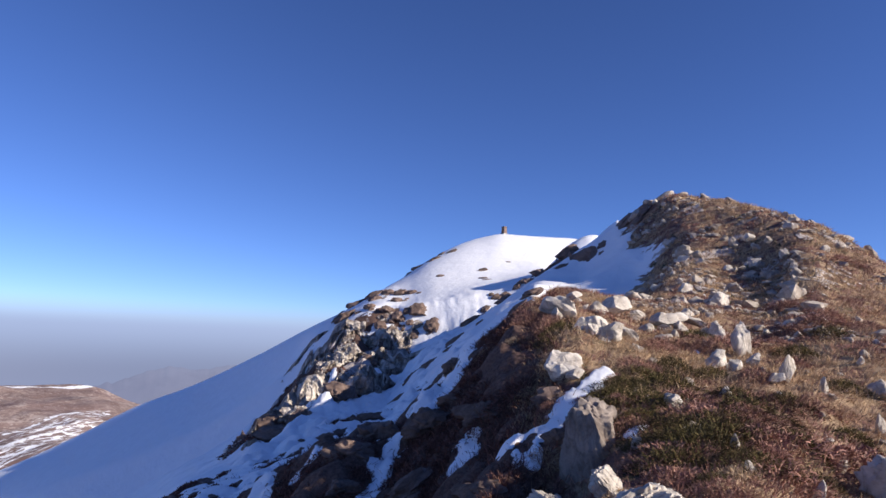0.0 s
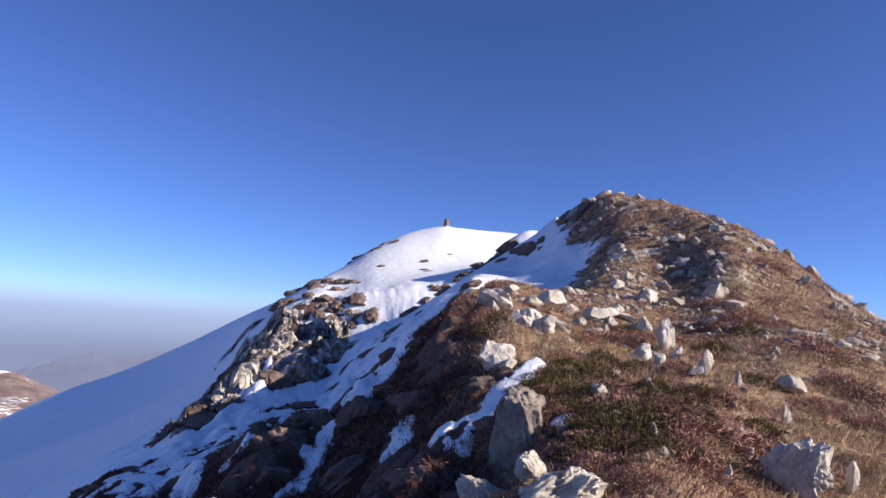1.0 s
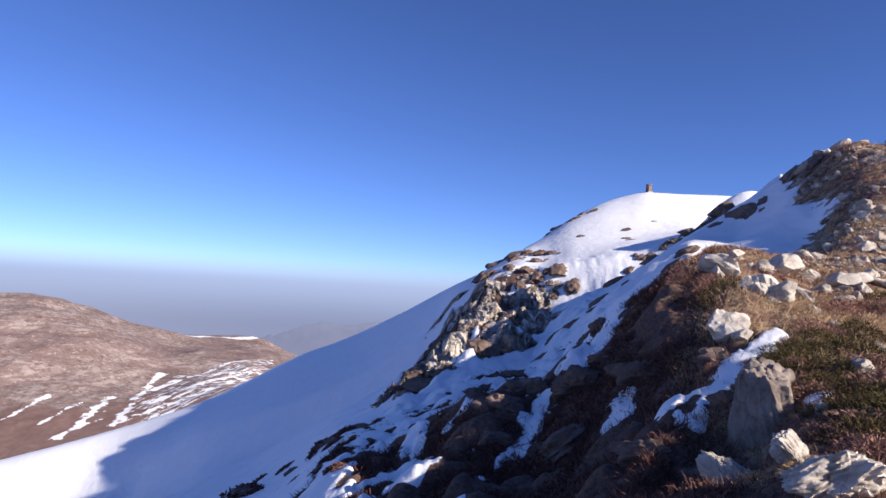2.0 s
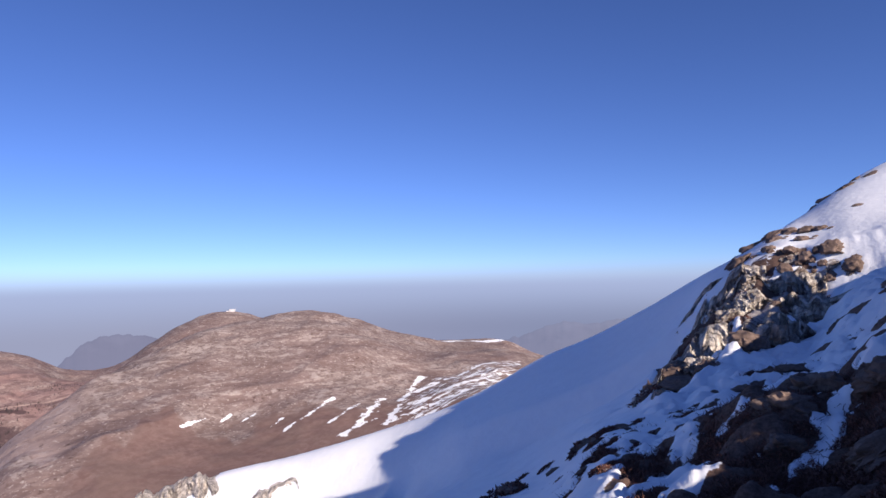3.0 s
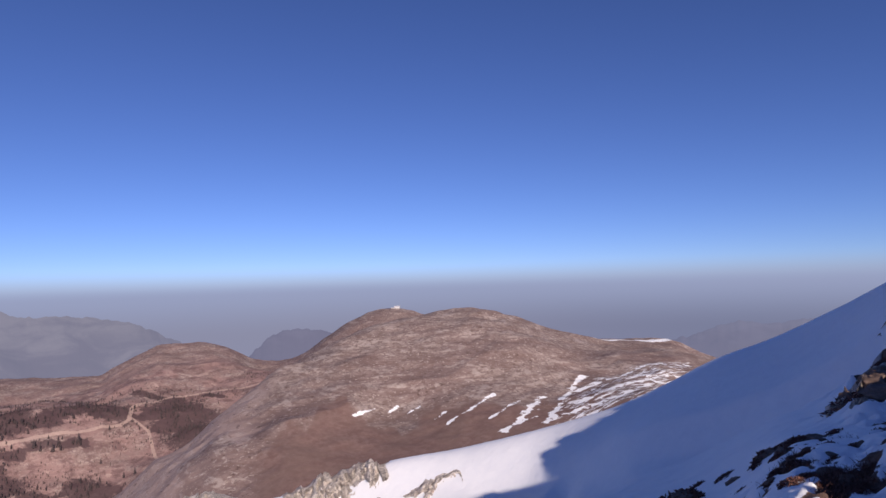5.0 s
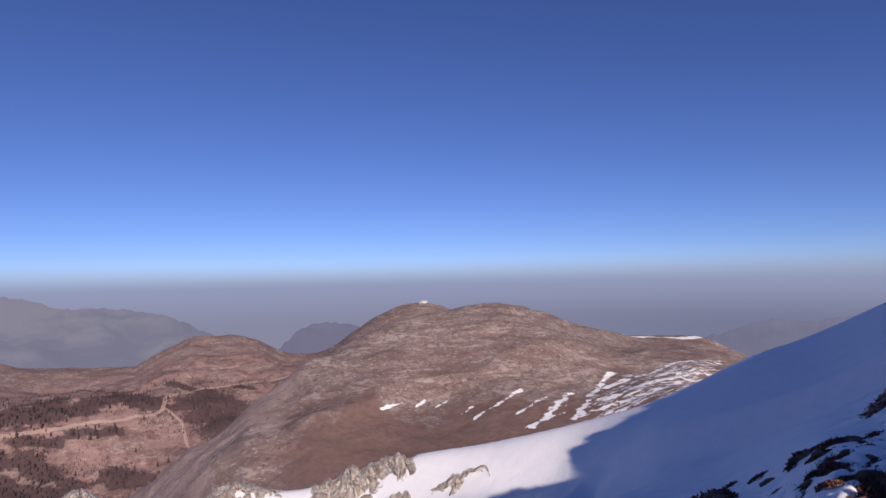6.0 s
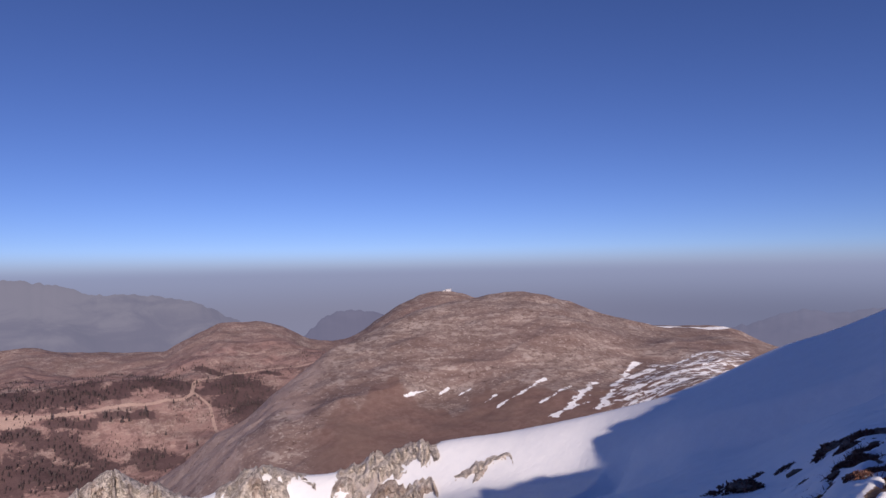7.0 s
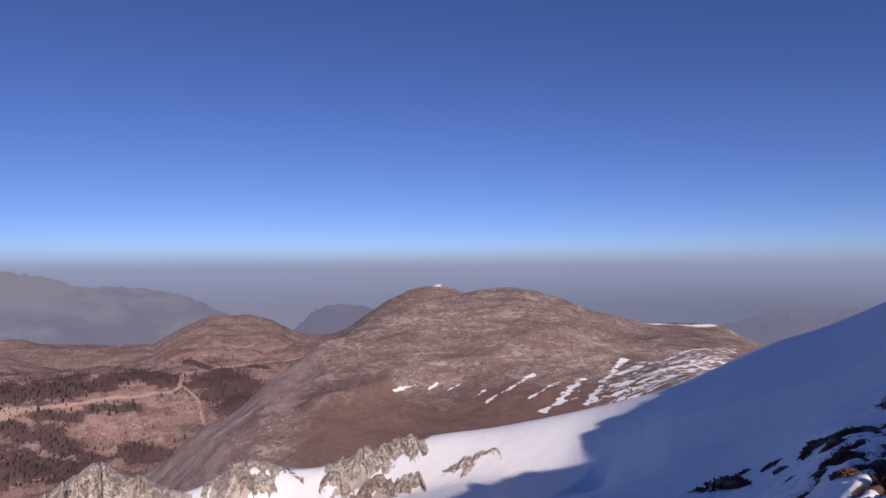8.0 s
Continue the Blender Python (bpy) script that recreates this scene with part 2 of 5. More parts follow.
def near_ground_material():
    n = Nodes("heath_and_snow")
    p = n.pos()
    broad, mid, fine = n.noise(p, 0.35, 3), n.noise(p, 1.7, 5, 0.6, 0.6), n.noise(p, 14, 5, 0.7)
    grass = n.mix(n.fit(fine, 0.35, 0.65), (0.23, 0.149, 0.0918), (0.451, 0.319, 0.196))
    heather = n.mix(n.fit(fine, 0.35, 0.7), (0.09, 0.047, 0.038), (0.27, 0.135, 0.105))
    green = n.mix(n.fit(fine, 0.35, 0.7), (0.035, 0.033, 0.018), (0.11, 0.09, 0.042))
    c = n.mix(n.fit(mid, 0.44, 0.58), grass, heather)
    c = n.mix(n.fit(n.noise(p, 1.1, 4, 0.6, 0.8), 0.56, 0.66), c, green)
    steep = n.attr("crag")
    # dark heathy flank ground, its colour deepened further for the flank's shade
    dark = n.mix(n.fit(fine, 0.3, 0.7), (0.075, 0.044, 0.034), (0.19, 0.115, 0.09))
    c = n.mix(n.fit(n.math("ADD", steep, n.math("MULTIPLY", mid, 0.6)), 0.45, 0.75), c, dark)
    stone = n.mix(n.fit(n.noise(p, 6, 6, 0.7), 0.3, 0.7), (0.45, 0.395, 0.365), (0.70, 0.64, 0.595))
    face = n.noise(n.stretch(p, 1, 1, 0.3), 0.55, 8, 0.68, 0.6)
    stone = n.mix(n.fit(face, 0.36, 0.5, 0.55, 0.0), stone, (0.19, 0.145, 0.125))
    stone = n.mix(n.fit(n.math("ABSOLUTE", n.math("SUBTRACT", n.noise(n.stretch(p, 1, 1, 0.25), 0.4, 5, 0.6, 1.0), 0.5)), 0.0, 0.025, 0.6, 0.0), stone, (0.12, 0.085, 0.07))
    stone = n.mix(n.fit(n.noise(p, 0.13, 4, 0.6), 0.5, 0.62, 0.0, 0.6), stone, (0.54, 0.45, 0.405))
    c = n.mix(n.fit(n.attr("stony"), 0.35, 0.65), c, stone)
    # snow with ragged edges and wind-worn relief
    edge = n.math("ADD", n.attr("snow"), n.math("MULTIPLY", n.math("SUBTRACT", n.noise(p, 2.2, 6, 0.65), 0.5), 0.9))
    cover = n.fit(edge, -0.03, 0.05)
    white = n.mix(n.fit(n.noise(p, 0.5, 5, 0.6), 0.3, 0.7), SNOW, (0.86, 0.87, 0.90))
    c = n.mix(cover, c, white)
    crust = n.math("ADD", n.noise(n.stretch(p, 1, 0.45, 1), 1.3, 6, 0.55), n.math("ADD", n.math("MULTIPLY", n.noise(p, 9, 3, 0.6), 0.15), n.math("MULTIPLY", n.noise(n.stretch(p, 1, 0.6, 1), 0.22, 4, 0.6), 2.0)))
    b1 = n.bump(n.math("MULTIPLY", face, n.attr("stony")), 0.9, 0.8, n.bump(fine, 0.6, 0.05))
    b2 = n.bump(crust, 0.35, 0.25)
    mixn = n.t.nodes.new("ShaderNodeMix")
    mixn.data_type = "VECTOR"
    n.put(mixn.inputs[0], cover)
    n.put(mixn.inputs[4], b1)
    n.put(mixn.inputs[5], b2)
    return n.done(c, n.fit(cover, 0, 1, 0.95, 0.6), mixn.outputs[1], 0.25)


def far_ground_material():
    n = Nodes("dry_hillside")
    p = n.pos()
    broad, mid, fine = n.noise(p, 0.005, 4, 0.55), n.noise(p, 0.03, 6, 0.66, 0.5), n.noise(p, 0.15, 5, 0.7)
    stony = n.fit(n.attr("stony"), 0.1, 0.8)
    # smooth red-brown grass below, grey-brown stony ground above
    turf = n.mix(n.fit(fine, 0.36, 0.64), (0.19, 0.117, 0.103), (0.24, 0.155, 0.137))
    turf = n.mix(n.fit(mid, 0.40, 0.62, 0.0, 0.5), turf, (0.205, 0.14, 0.121))
    rough = n.mix(n.fit(fine, 0.36, 0.62), (0.205, 0.145, 0.13), (0.325, 0.252, 0.227))
    rough = n.mix(n.fit(broad, 0.42, 0.6, 0.0, 0.6), rough, (0.25, 0.168, 0.152))
    c = n.mix(stony, turf, rough)
    # ledges along the contours
    band = n.noise(n.stretch(p, 1, 1, 7.0), 0.017, 6, 0.68, 0.6)
    ledge = n.math("MULTIPLY", n.fit(band, 0.53, 0.58), n.fit(fine, 0.40, 0.55))
    c = n.mix(n.math("MULTIPLY", ledge, n.fit(stony, 0, 1, 0.05, 0.75)), c, (0.44, 0.36, 0.325))
    # dark bands off the ledges: their shade, painted into the colour
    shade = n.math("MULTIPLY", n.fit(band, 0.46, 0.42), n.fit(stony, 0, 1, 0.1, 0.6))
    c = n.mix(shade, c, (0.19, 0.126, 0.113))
    # pale scree on the left shoulder, paled further to make up for weak sun
    c = n.mix(n.fit(n.attr("stony"), 1.1, 1.8, 0.0, 0.6), c, (0.45, 0.335, 0.30))
    # pale stones and dark shrubs
    speck = n.math("MULTIPLY", n.fit(n.noise(n.stretch(p, 1, 1, 1.6), 0.24, 3, 0.7), 0.58, 0.66), n.fit(stony, 0, 1, 0.06, 0.75))
    c = n.mix(speck, c, (0.50, 0.42, 0.385))
    shrub = n.math("MULTIPLY", n.fit(n.noise(n.stretch(p, 1, 1, 1.3), 0.17, 4, 0.72, 0.3), 0.57, 0.64), n.fit(mid, 0.42, 0.55))
    c = n.mix(n.math("MULTIPLY", shrub, n.fit(stony, 0, 1, 0.12, 0.75)), c, (0.105, 0.068, 0.06))
    # pinkish scrub in the valley, its colour lightened to carry distance haze
    scrub = n.attr("scrub")
    c = n.mix(n.math("MULTIPLY", scrub, n.fit(n.noise(p, 0.014, 5, 0.65), 0.36, 0.6, 0.2, 0.8)), c, (0.315, 0.195, 0.18))
    c = n.mix(n.math("MULTIPLY", scrub, n.fit(n.noise(p, 0.045, 6, 0.74, 0.4), 0.49, 0.58, 0.0, 0.7)), c, (0.155, 0.094, 0.094))
    c = n.mix(n.math("MULTIPLY", scrub, n.fit(n.noise(n.stretch(p, 1, 1, 2.0), 0.028, 6, 0.7, 0.6), 0.60, 0.66, 0.0, 0.6)), c, (0.47, 0.345, 0.305))
    c = n.mix(n.fit(n.math("ADD", n.attr("wood"), n.math("MULTIPLY", n.math("SUBTRACT", n.noise(p, 0.035, 6, 0.74, 0.5), 0.5), 3.4)), -0.1, 0.35, 0.0, 0.88), c, (0.086, 0.055, 0.060))
    c = n.mix(n.fit(n.math("ADD", n.attr("track"), n.math("MULTIPLY", n.math("SUBTRACT", fine, 0.5), 0.9)), 0.2, 0.45, 0.0, 0.8), c, (0.46, 0.33, 0.285))
    lie = n.t.nodes.new("ShaderNodeCombineXYZ")
    n.put(lie.inputs[0], n.attr("fall"))
    n.put(lie.inputs[1], n.attr("rise"))
    streak = n.noise(n.stretch(lie.outputs[0], 2.6, 4.2, 1), 1.0, 6, 0.7, 1.0)
    drift = n.noise(n.stretch(lie.outputs[0], 0.9, 2.0, 1), 1.0, 5, 0.65, 0.8)
    lie_of_snow = n.math("ADD", n.math("MULTIPLY", n.math("SUBTRACT", streak, 0.5), 1.9), n.math("ADD", n.math("MULTIPLY", n.math("SUBTRACT", drift, 0.5), 1.6), n.math("MULTIPLY", n.math("SUBTRACT", fine, 0.5), 1.2)))
    cover = n.fit(n.math("ADD", n.attr("snow"), lie_of_snow), 0.0, 0.10)
    c = n.mix(cover, c, SNOW)
    relief_map = n.math("ADD", n.math("ADD", mid, n.math("MULTIPLY", band, 0.8)), n.math("MULTIPLY", fine, 0.35))
    return n.done(c, 0.95, n.bump(relief_map, n.fit(stony, 0, 1, 0.15, 0.36), 8.0), 0.05)


def cliff_material(name, k, dark, light, rust):
    """Limestone in upright flutes, with dark joints and rusty stains; k: grain of the flutes."""
    n = Nodes(name)
    p = n.pos()
    flute = n.noise(n.stretch(p, 1, 1, 0.25), 0.75 * k, 6, 0.68, 0.5)
    grain = n.noise(p, 2.6 * k, 5, 0.7)
    joint = n.math("ABSOLUTE", n.math("SUBTRACT", n.noise(n.stretch(p, 1, 1, 0.22), 0.42 * k, 5, 0.62, 1.2), 0.5))
    c = n.mix(n.fit(flute, 0.36, 0.60), dark, light)
    c = n.mix(n.fit(grain, 0.5, 0.7, 0.0, 0.4), c, (dark[0] * 0.6, dark[1] * 0.56, dark[2] * 0.54))
    c = n.mix(n.fit(n.noise(p, 0.16 * k, 4, 0.6), 0.50, 0.64, 0.0, 0.6), c, rust)
    c = n.mix(n.fit(joint, 0.0, 0.03, 0.5, 0.0), c, (dark[0] * 0.3, dark[1] * 0.27, dark[2] * 0.26))
    h = n.math("ADD", n.math("ADD", flute, n.math("MULTIPLY", grain, 0.3)), n.fit(joint, 0.0, 0.05, -0.4, 0.0))
    return n.done(c, 0.92, n.bump(h, 1.0, 0.9 / k), 0.15)


def rock_material(name, light, dark, stain, scale=1.0, snow=0.0):
    n = Nodes(name)
    p = n.obj()
    a, f = n.noise(p, 1.6 * scale, 6, 0.65, 0.4), n.noise(p, 9 * scale, 6, 0.7)
    crack = n.cells(n.stretch(p, 1, 1, 0.6), 1.9 * scale, "DISTANCE_TO_EDGE")
    c = n.mix(n.fit(a, 0.32, 0.66), dark, light)
    c = n.mix(n.math("MULTIPLY", n.fit(f, 0.52, 0.72), 0.55), c, stain)
    c = n.mix(n.fit(crack, 0.0, 0.05, 0.22, 0.0), c, (dark[0] * 0.45, dark[1] * 0.42, dark[2] * 0.4))
    tone = n.mix(n.rand(), (0.80, 0.78, 0.75), (1.0, 1.0, 1.0))
    m = n.t.nodes.new("ShaderNodeMix")
    m.data_type, m.blend_type = "RGBA", "MULTIPLY"
    m.inputs[0].default_value = 1.0
    n.put(m.inputs[6], c)
    n.put(m.inputs[7], tone)
    h = n.math("ADD", n.math("MULTIPLY", a, 0.7), n.math("ADD", n.math("MULTIPLY", f, 0.35), n.fit(crack, 0.0, 0.08, -0.12, 0.0)))
    return n.done(m.outputs[2], 0.9, n.bump(h, 0.6, 0.10 / scale), 0.2)


def leaf_material(name, cols, rough=0.8):
    n = Nodes(name)
    r = n.island()
    c = n.mix(n.fit(r, 0.0, 0.5), cols[0], cols[1])
    c = n.mix(n.fit(r, 0.5, 1.0), c, cols[2])
    c = n.mix(n.fit(n.noise(n.pos(), 0.9, 3), 0.4, 0.62, 0.0, 0.6), c, cols[3])
    return n.done(c, rough, None, 0.1)


MAT_NEAR, MAT_FAR = near_ground_material(), far_ground_material()
MAT_PALE = rock_material("pale_limestone", (0.743, 0.677, 0.597), (0.47, 0.409, 0.348), (0.25, 0.20, 0.165), 1.3)
MAT_STONE = rock_material("grey_limestone", (0.60, 0.53, 0.465), (0.36, 0.30, 0.255), (0.18, 0.14, 0.115))
# limestone darkened in its base colour for the slab's shaded face
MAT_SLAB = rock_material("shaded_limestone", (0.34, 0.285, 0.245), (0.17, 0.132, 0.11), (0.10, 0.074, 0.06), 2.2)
MAT_DARK = rock_material("dark_brown_rock", (0.26, 0.185, 0.155), (0.13, 0.088, 0.073), (0.075, 0.05, 0.042), 1.6)
# the spur's pale limestone, brightened in colour to read as sunlit
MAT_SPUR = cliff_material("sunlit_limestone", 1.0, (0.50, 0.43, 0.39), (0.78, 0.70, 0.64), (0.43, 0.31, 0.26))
MAT_TIER = cliff_material("outcrop_limestone", 2.2, (0.34, 0.27, 0.225), (0.83, 0.74, 0.645), (0.22, 0.15, 0.118))
MAT_GRASS = leaf_material("dry_grass", [(0.317, 0.207, 0.123), (0.546, 0.378, 0.22), (0.686, 0.519, 0.334), (0.317, 0.189, 0.132)])
MAT_HEATHER = leaf_material("dry_heather", [(0.145, 0.0697, 0.0578), (0.34, 0.174, 0.134), (0.451, 0.268, 0.208), (0.23, 0.128, 0.0918)])
# a darker heather for the flank, with some of its shade in the colour
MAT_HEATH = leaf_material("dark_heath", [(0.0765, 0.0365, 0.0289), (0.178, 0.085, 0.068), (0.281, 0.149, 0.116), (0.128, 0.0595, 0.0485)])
MAT_JUNIPER = leaf_material("juniper_sprigs", [(0.036, 0.0288, 0.0112), (0.1, 0.08, 0.0304), (0.188, 0.144, 0.0608), (0.096, 0.064, 0.0336)])


# ---- the ground sheet ----
def knots(v, pairs):
    a, b = np.array(pairs, float).T
    return np.interp(v, a, b)


def strip(x, y, pts, width):
    """1 on a band along a line of plan points, falling to 0 and below outside it."""
    best = np.full(x.shape, 1e9)
    for (ax, ay), (bx, by) in zip(pts[:-1], pts[1:]):
        dx, dy = bx - ax, by - ay
        t = np.clip(((x - ax) * dx + (y - ay) * dy) / (dx * dx + dy * dy + 1e-9), 0, 1)
        best = np.minimum(best, np.hypot(x - ax - t * dx, y - ay - t * dy))
    return 1 - best / width


def plan(az, r):
    return (-math.sin(radians(az)) * r, math.cos(radians(az)) * r)


def snow_cover(az, r, x, y):
    """Above 0 where snow lies."""
    lo = knots(az, [(-180, 900), (-19, 60), (-18.2, 35), (-16.5, 32.5), (-15, 30.5), (-12.5, 27), (-10, 23.5), (-7.5, 17.0), (-5, 15.5), (-3.4, 16.5), (0, 17.5),
                    (3, 16), (6, 15), (8.5, 14.5), (10.5, 13.0), (12.5, 9.0), (17, 7), (95, 7), (120, 900), (180, 900)])
    hi = knots(az, [(-20, 33), (-17, 36.5), (-15.5, 38), (-14.2, 41), (-13, 300), (95, 300)])
    v = np.minimum((np.log(r / lo)) * 3.2, (np.log(hi / r)) * 6.0)
    v = np.clip(v, -1, 1)
    # thin cover between the first rib and the outcrop, and along the dome's windward edge
    thin = ramp(az, 10, 12) * (1 - ramp(az, 25, 31)) * (1 - ramp(r, 17, 24)) + 0.85 * ramp(az, -2, 2) * (1 - ramp(az, 10, 12)) * ramp(r, 14, 16) * (1 - ramp(r, 24, 34))
    thin2 = ramp(az, 2.5, 5) * (1 - ramp(az, 13, 16)) * ramp(r, 36, 42) * (1 - ramp(r, 70, 78))
    edge = ramp(az, -1, 2) * (1 - ramp(az, 9, 11)) * ramp(r / knots(az, [(-5, 150), (2.5, 126), (7.3, 100), (9.8, 96), (15, 105)]), 0.86, 0.98)
    v = v * (1 - 0.74 * np.clip(thin, 0, 1)) - (0.2 - 0.32 * ramp(az, 14, 20)) * thin - 0.95 * thin2 - 1.3 * edge
    v = v - 1.7 * spur_zone(az, r) - 1.3 * outcrop_zone(az, r)
    patchy = fbm(x / 2.6, y / 2.6, 4, 41) * (0.28 + 0.05 * thin + 0.4 * thin2 + 0.4 * edge) * (1 - 0.6 * ramp(r, 60, 120) * (1 - edge))
    patchy = patchy + 0.85 * thin * fbm(x / 0.6, y / 0.9, 4, 43, 0.5) + 0.75 * outcrop_zone(az, r) * fbm(x / 1.7, y / 2.4, 3, 45)
    v = v + patchy * np.where(r < 60, 1, knots(az, [(-180, 1), (52, 1), (55, 1.8), (180, 1.8)]))
    for pts, w in [([(1.3, 17.6), (0.4, 17.4), (0.2, 13.6), (-0.3, 12.7)], 0.40), ([(2.15, 9.5), (1.75, 9.0)], 0.20), ([(1.75, 9.0), (1.25, 8.3), (0.88, 8.35)], 0.23),
                   ([(1.3, 8.4), (0.95, 7.75)], 0.20), ([(0.3, 10.1), (0.12, 9.6)], 0.24), ([(-1.0, 11.8), (-1.15, 10.9), (-1.3, 10.2)], 0.24), ([(1.95, 7.1), (2.15, 7.3)], 0.07),
                   ([(-0.3, 12.7), (-0.6, 12.0)], 0.22)]:
        v = np.maximum(v, np.clip(strip(x, y, pts, w) * 1.1 - 0.12, -1, 1) + 0.7 * fbm(x / 0.33, y / 0.42, 4, 51, 0.6))
    v = v - 1.5 * (1 - ramp(r, 6.0, 8.0)) * (1 - ramp(x, 1.0, 1.1) * ramp(y, 6.5, 6.7))
    return np.where((r > 8.0) | (x < 2.4), v, -1)


def far_snow(az, r, x, y):
    top = knots(az, [(20, 890), (29, 850), (33, 790), (37, 725), (41, 675), (46, 650)])
    zone = ramp(az, 25.5, 29) * (1 - ramp(az, 41, 47)) * ramp(r, 470, 510) * (1 - ramp(r, top * 0.90, top))
    v = -0.9 + 0.84 * zone - 0.4 * ramp(az, 37, 41) * zone
    ragged = 0.8 * fbm(x / 7, y / 7, 4, 63, 0.6)
    for line, w in SNOW_LINES:
        lie = strip(x, y, line, w)
        v = np.maximum(v, np.where(lie > -0.8, lie * 0.9 - 0.25 + ragged, -1))
    crest = knots(az, [(25.6, 1050), (29, 1030), (32, 1010), (36.6, 980), (39, 970)])
    rim = ramp(az, 28.5, 30) * (1 - ramp(az, 36.5, 37.5)) * ramp(r, crest - 16, crest - 9) * (1 - ramp(r, crest + 2, crest + 9))
    return np.maximum(v, rim * 1.5 - 0.9 + 0.2 * fbm(az * 1.5, r / 60, 3, 71))


def course(*pairs):
    """Plan points from pairs of bearing and distance."""
    return [plan(a, r) for a, r in pairs]


SNOW_LINES = [(course((48.8, 571), (46.9, 592), (44.6, 625)), 2.2), (course((45.1, 565), (43.9, 580), (42.4, 608)), 1.8), (course((57.0, 604), (55.3, 623)), 1.7), (course((54.0, 622), (53.2, 632)), 1.7),
              (course((52.2, 616), (51.2, 628)), 1.7), (course((43.9, 535), (41.9, 568), (40.4, 623)), 3.6), (course((40.0, 543), (38.3, 630), (36.9, 706)), 3.1), (course((38.3, 641), (35.7, 670), (32.5, 734), (28.1, 779)), 3.1),
              (course((37.1, 593), (33.4, 641), (29.4, 706)), 3.1), (course((39.5, 557), (36.6, 573), (33.4, 594), (30.7, 669)), 3.6), (course((42.9, 547), (41.0, 561)), 2.2), (course((49.9, 588), (49.0, 602)), 1.7)]
ROAD = course((91, 1235), (87.5, 1238), (86.3, 1226), (83.3, 1236), (81.1, 1243), (78.2, 1247), (75.8, 1266), (75.2, 1279), (75.0, 1318), (73.7, 1340), (71.5, 1363), (68.9, 1373), (65.0, 1395))
BRANCH = course((75.0, 1283), (73.8, 1247), (73.4, 1178), (72.9, 1120))
WOODS = [(course((88.5, 1290), (87.5, 1285), (85.4, 1275), (83.3, 1275)), 38), (course((83.3, 1275), (82.5, 1318)), 24), (course((82.5, 1278), (80.3, 1276)), 20), (course((80.3, 1294), (78.1, 1312), (75.8, 1296)), 30),
         (course((73.4, 1295), (71.5, 1320), (69.8, 1275)), 36), (course((72.4, 1262), (70.2, 1225), (70.8, 1190)), 36), (course((69.4, 1355), (68.3, 1340)), 9), (course((85.4, 1216), (82.5, 1216)), 10),
         (course((81.7, 1226), (78.3, 1224)), 9), (course((84.7, 1183), (83.2, 1155)), 26), (course((78.9, 1136), (77.0, 1110)), 24), (course((88, 1200), (86.1, 1187)), 18), (course((89, 1130), (82, 1105)), 42), (course((74.7, 1394), (72.7, 1350)), 10)]

AZ = np.concatenate([np.arange(-180, -46, 2.0), np.arange(-46, 94, 0.19), np.arange(94, 180.1, 2.0)])
BANDS = [(0.002, 3, 30), (3, 6, 40), (6, 60, 290), (60, 170, 130), (170, 470, 22), (470, 720, 150), (720, 1000, 70), (1000, 1860, 190), (1860, 4950, 22)]
RAD = np.concatenate([np.exp(np.linspace(np.log(a), np.log(b), n, endpoint=False)) for a, b, n in BANDS] + [[4950.0]])
NEAR_RINGS = int(np.searchsorted(RAD, 260))


def outcrop_zone(az, r):
    """1 on the crags between the shaded snow and the dome."""
    foot = knots(az, [(2, 46), (5, 38), (8, 31), (13, 26), (17, 22.5), (20, 22)])
    return ramp(az, 3, 5) * (1 - ramp(az, 16.6, 18)) * ramp(r / foot, 0.94, 1.06) * (1 - ramp(r, 50, 62))


def spur_zone(az, r):
    """1 on the bare rock of the spur: the crest cliff, the lower ribs and the knolls at its end."""
    x, y = -np.sin(np.radians(az)) * r, np.cos(np.radians(az)) * r
    az, r = az + 1.5 * fbm(x / 9, y / 9, 4, 141), r + 2.6 * fbm(x / 7, y / 7, 4, 143)
    cliff = ramp(az, 54, 55.5) * (1 - ramp(az, 61.8, 62.8)) * ramp(r, 141, 143.5)
    low = ramp(az, 57, 58) * (1 - ramp(az, 63.4, 64.6)) * (1 - ramp(r, 137, 139.5)) * ramp(r, 120, 126)
    side = az - 2.2 * (165 - r) / 15
    end = ramp(side, 67.6, 69) * ramp(r, 112, 124) * (1 - 0.6 * ramp(az, 73, 73.8) * (1 - ramp(az, 74.8, 75.6)))
    return np.maximum(np.maximum(cliff, 0.8 * low), end) * (1 - ramp(r, 190, 230))


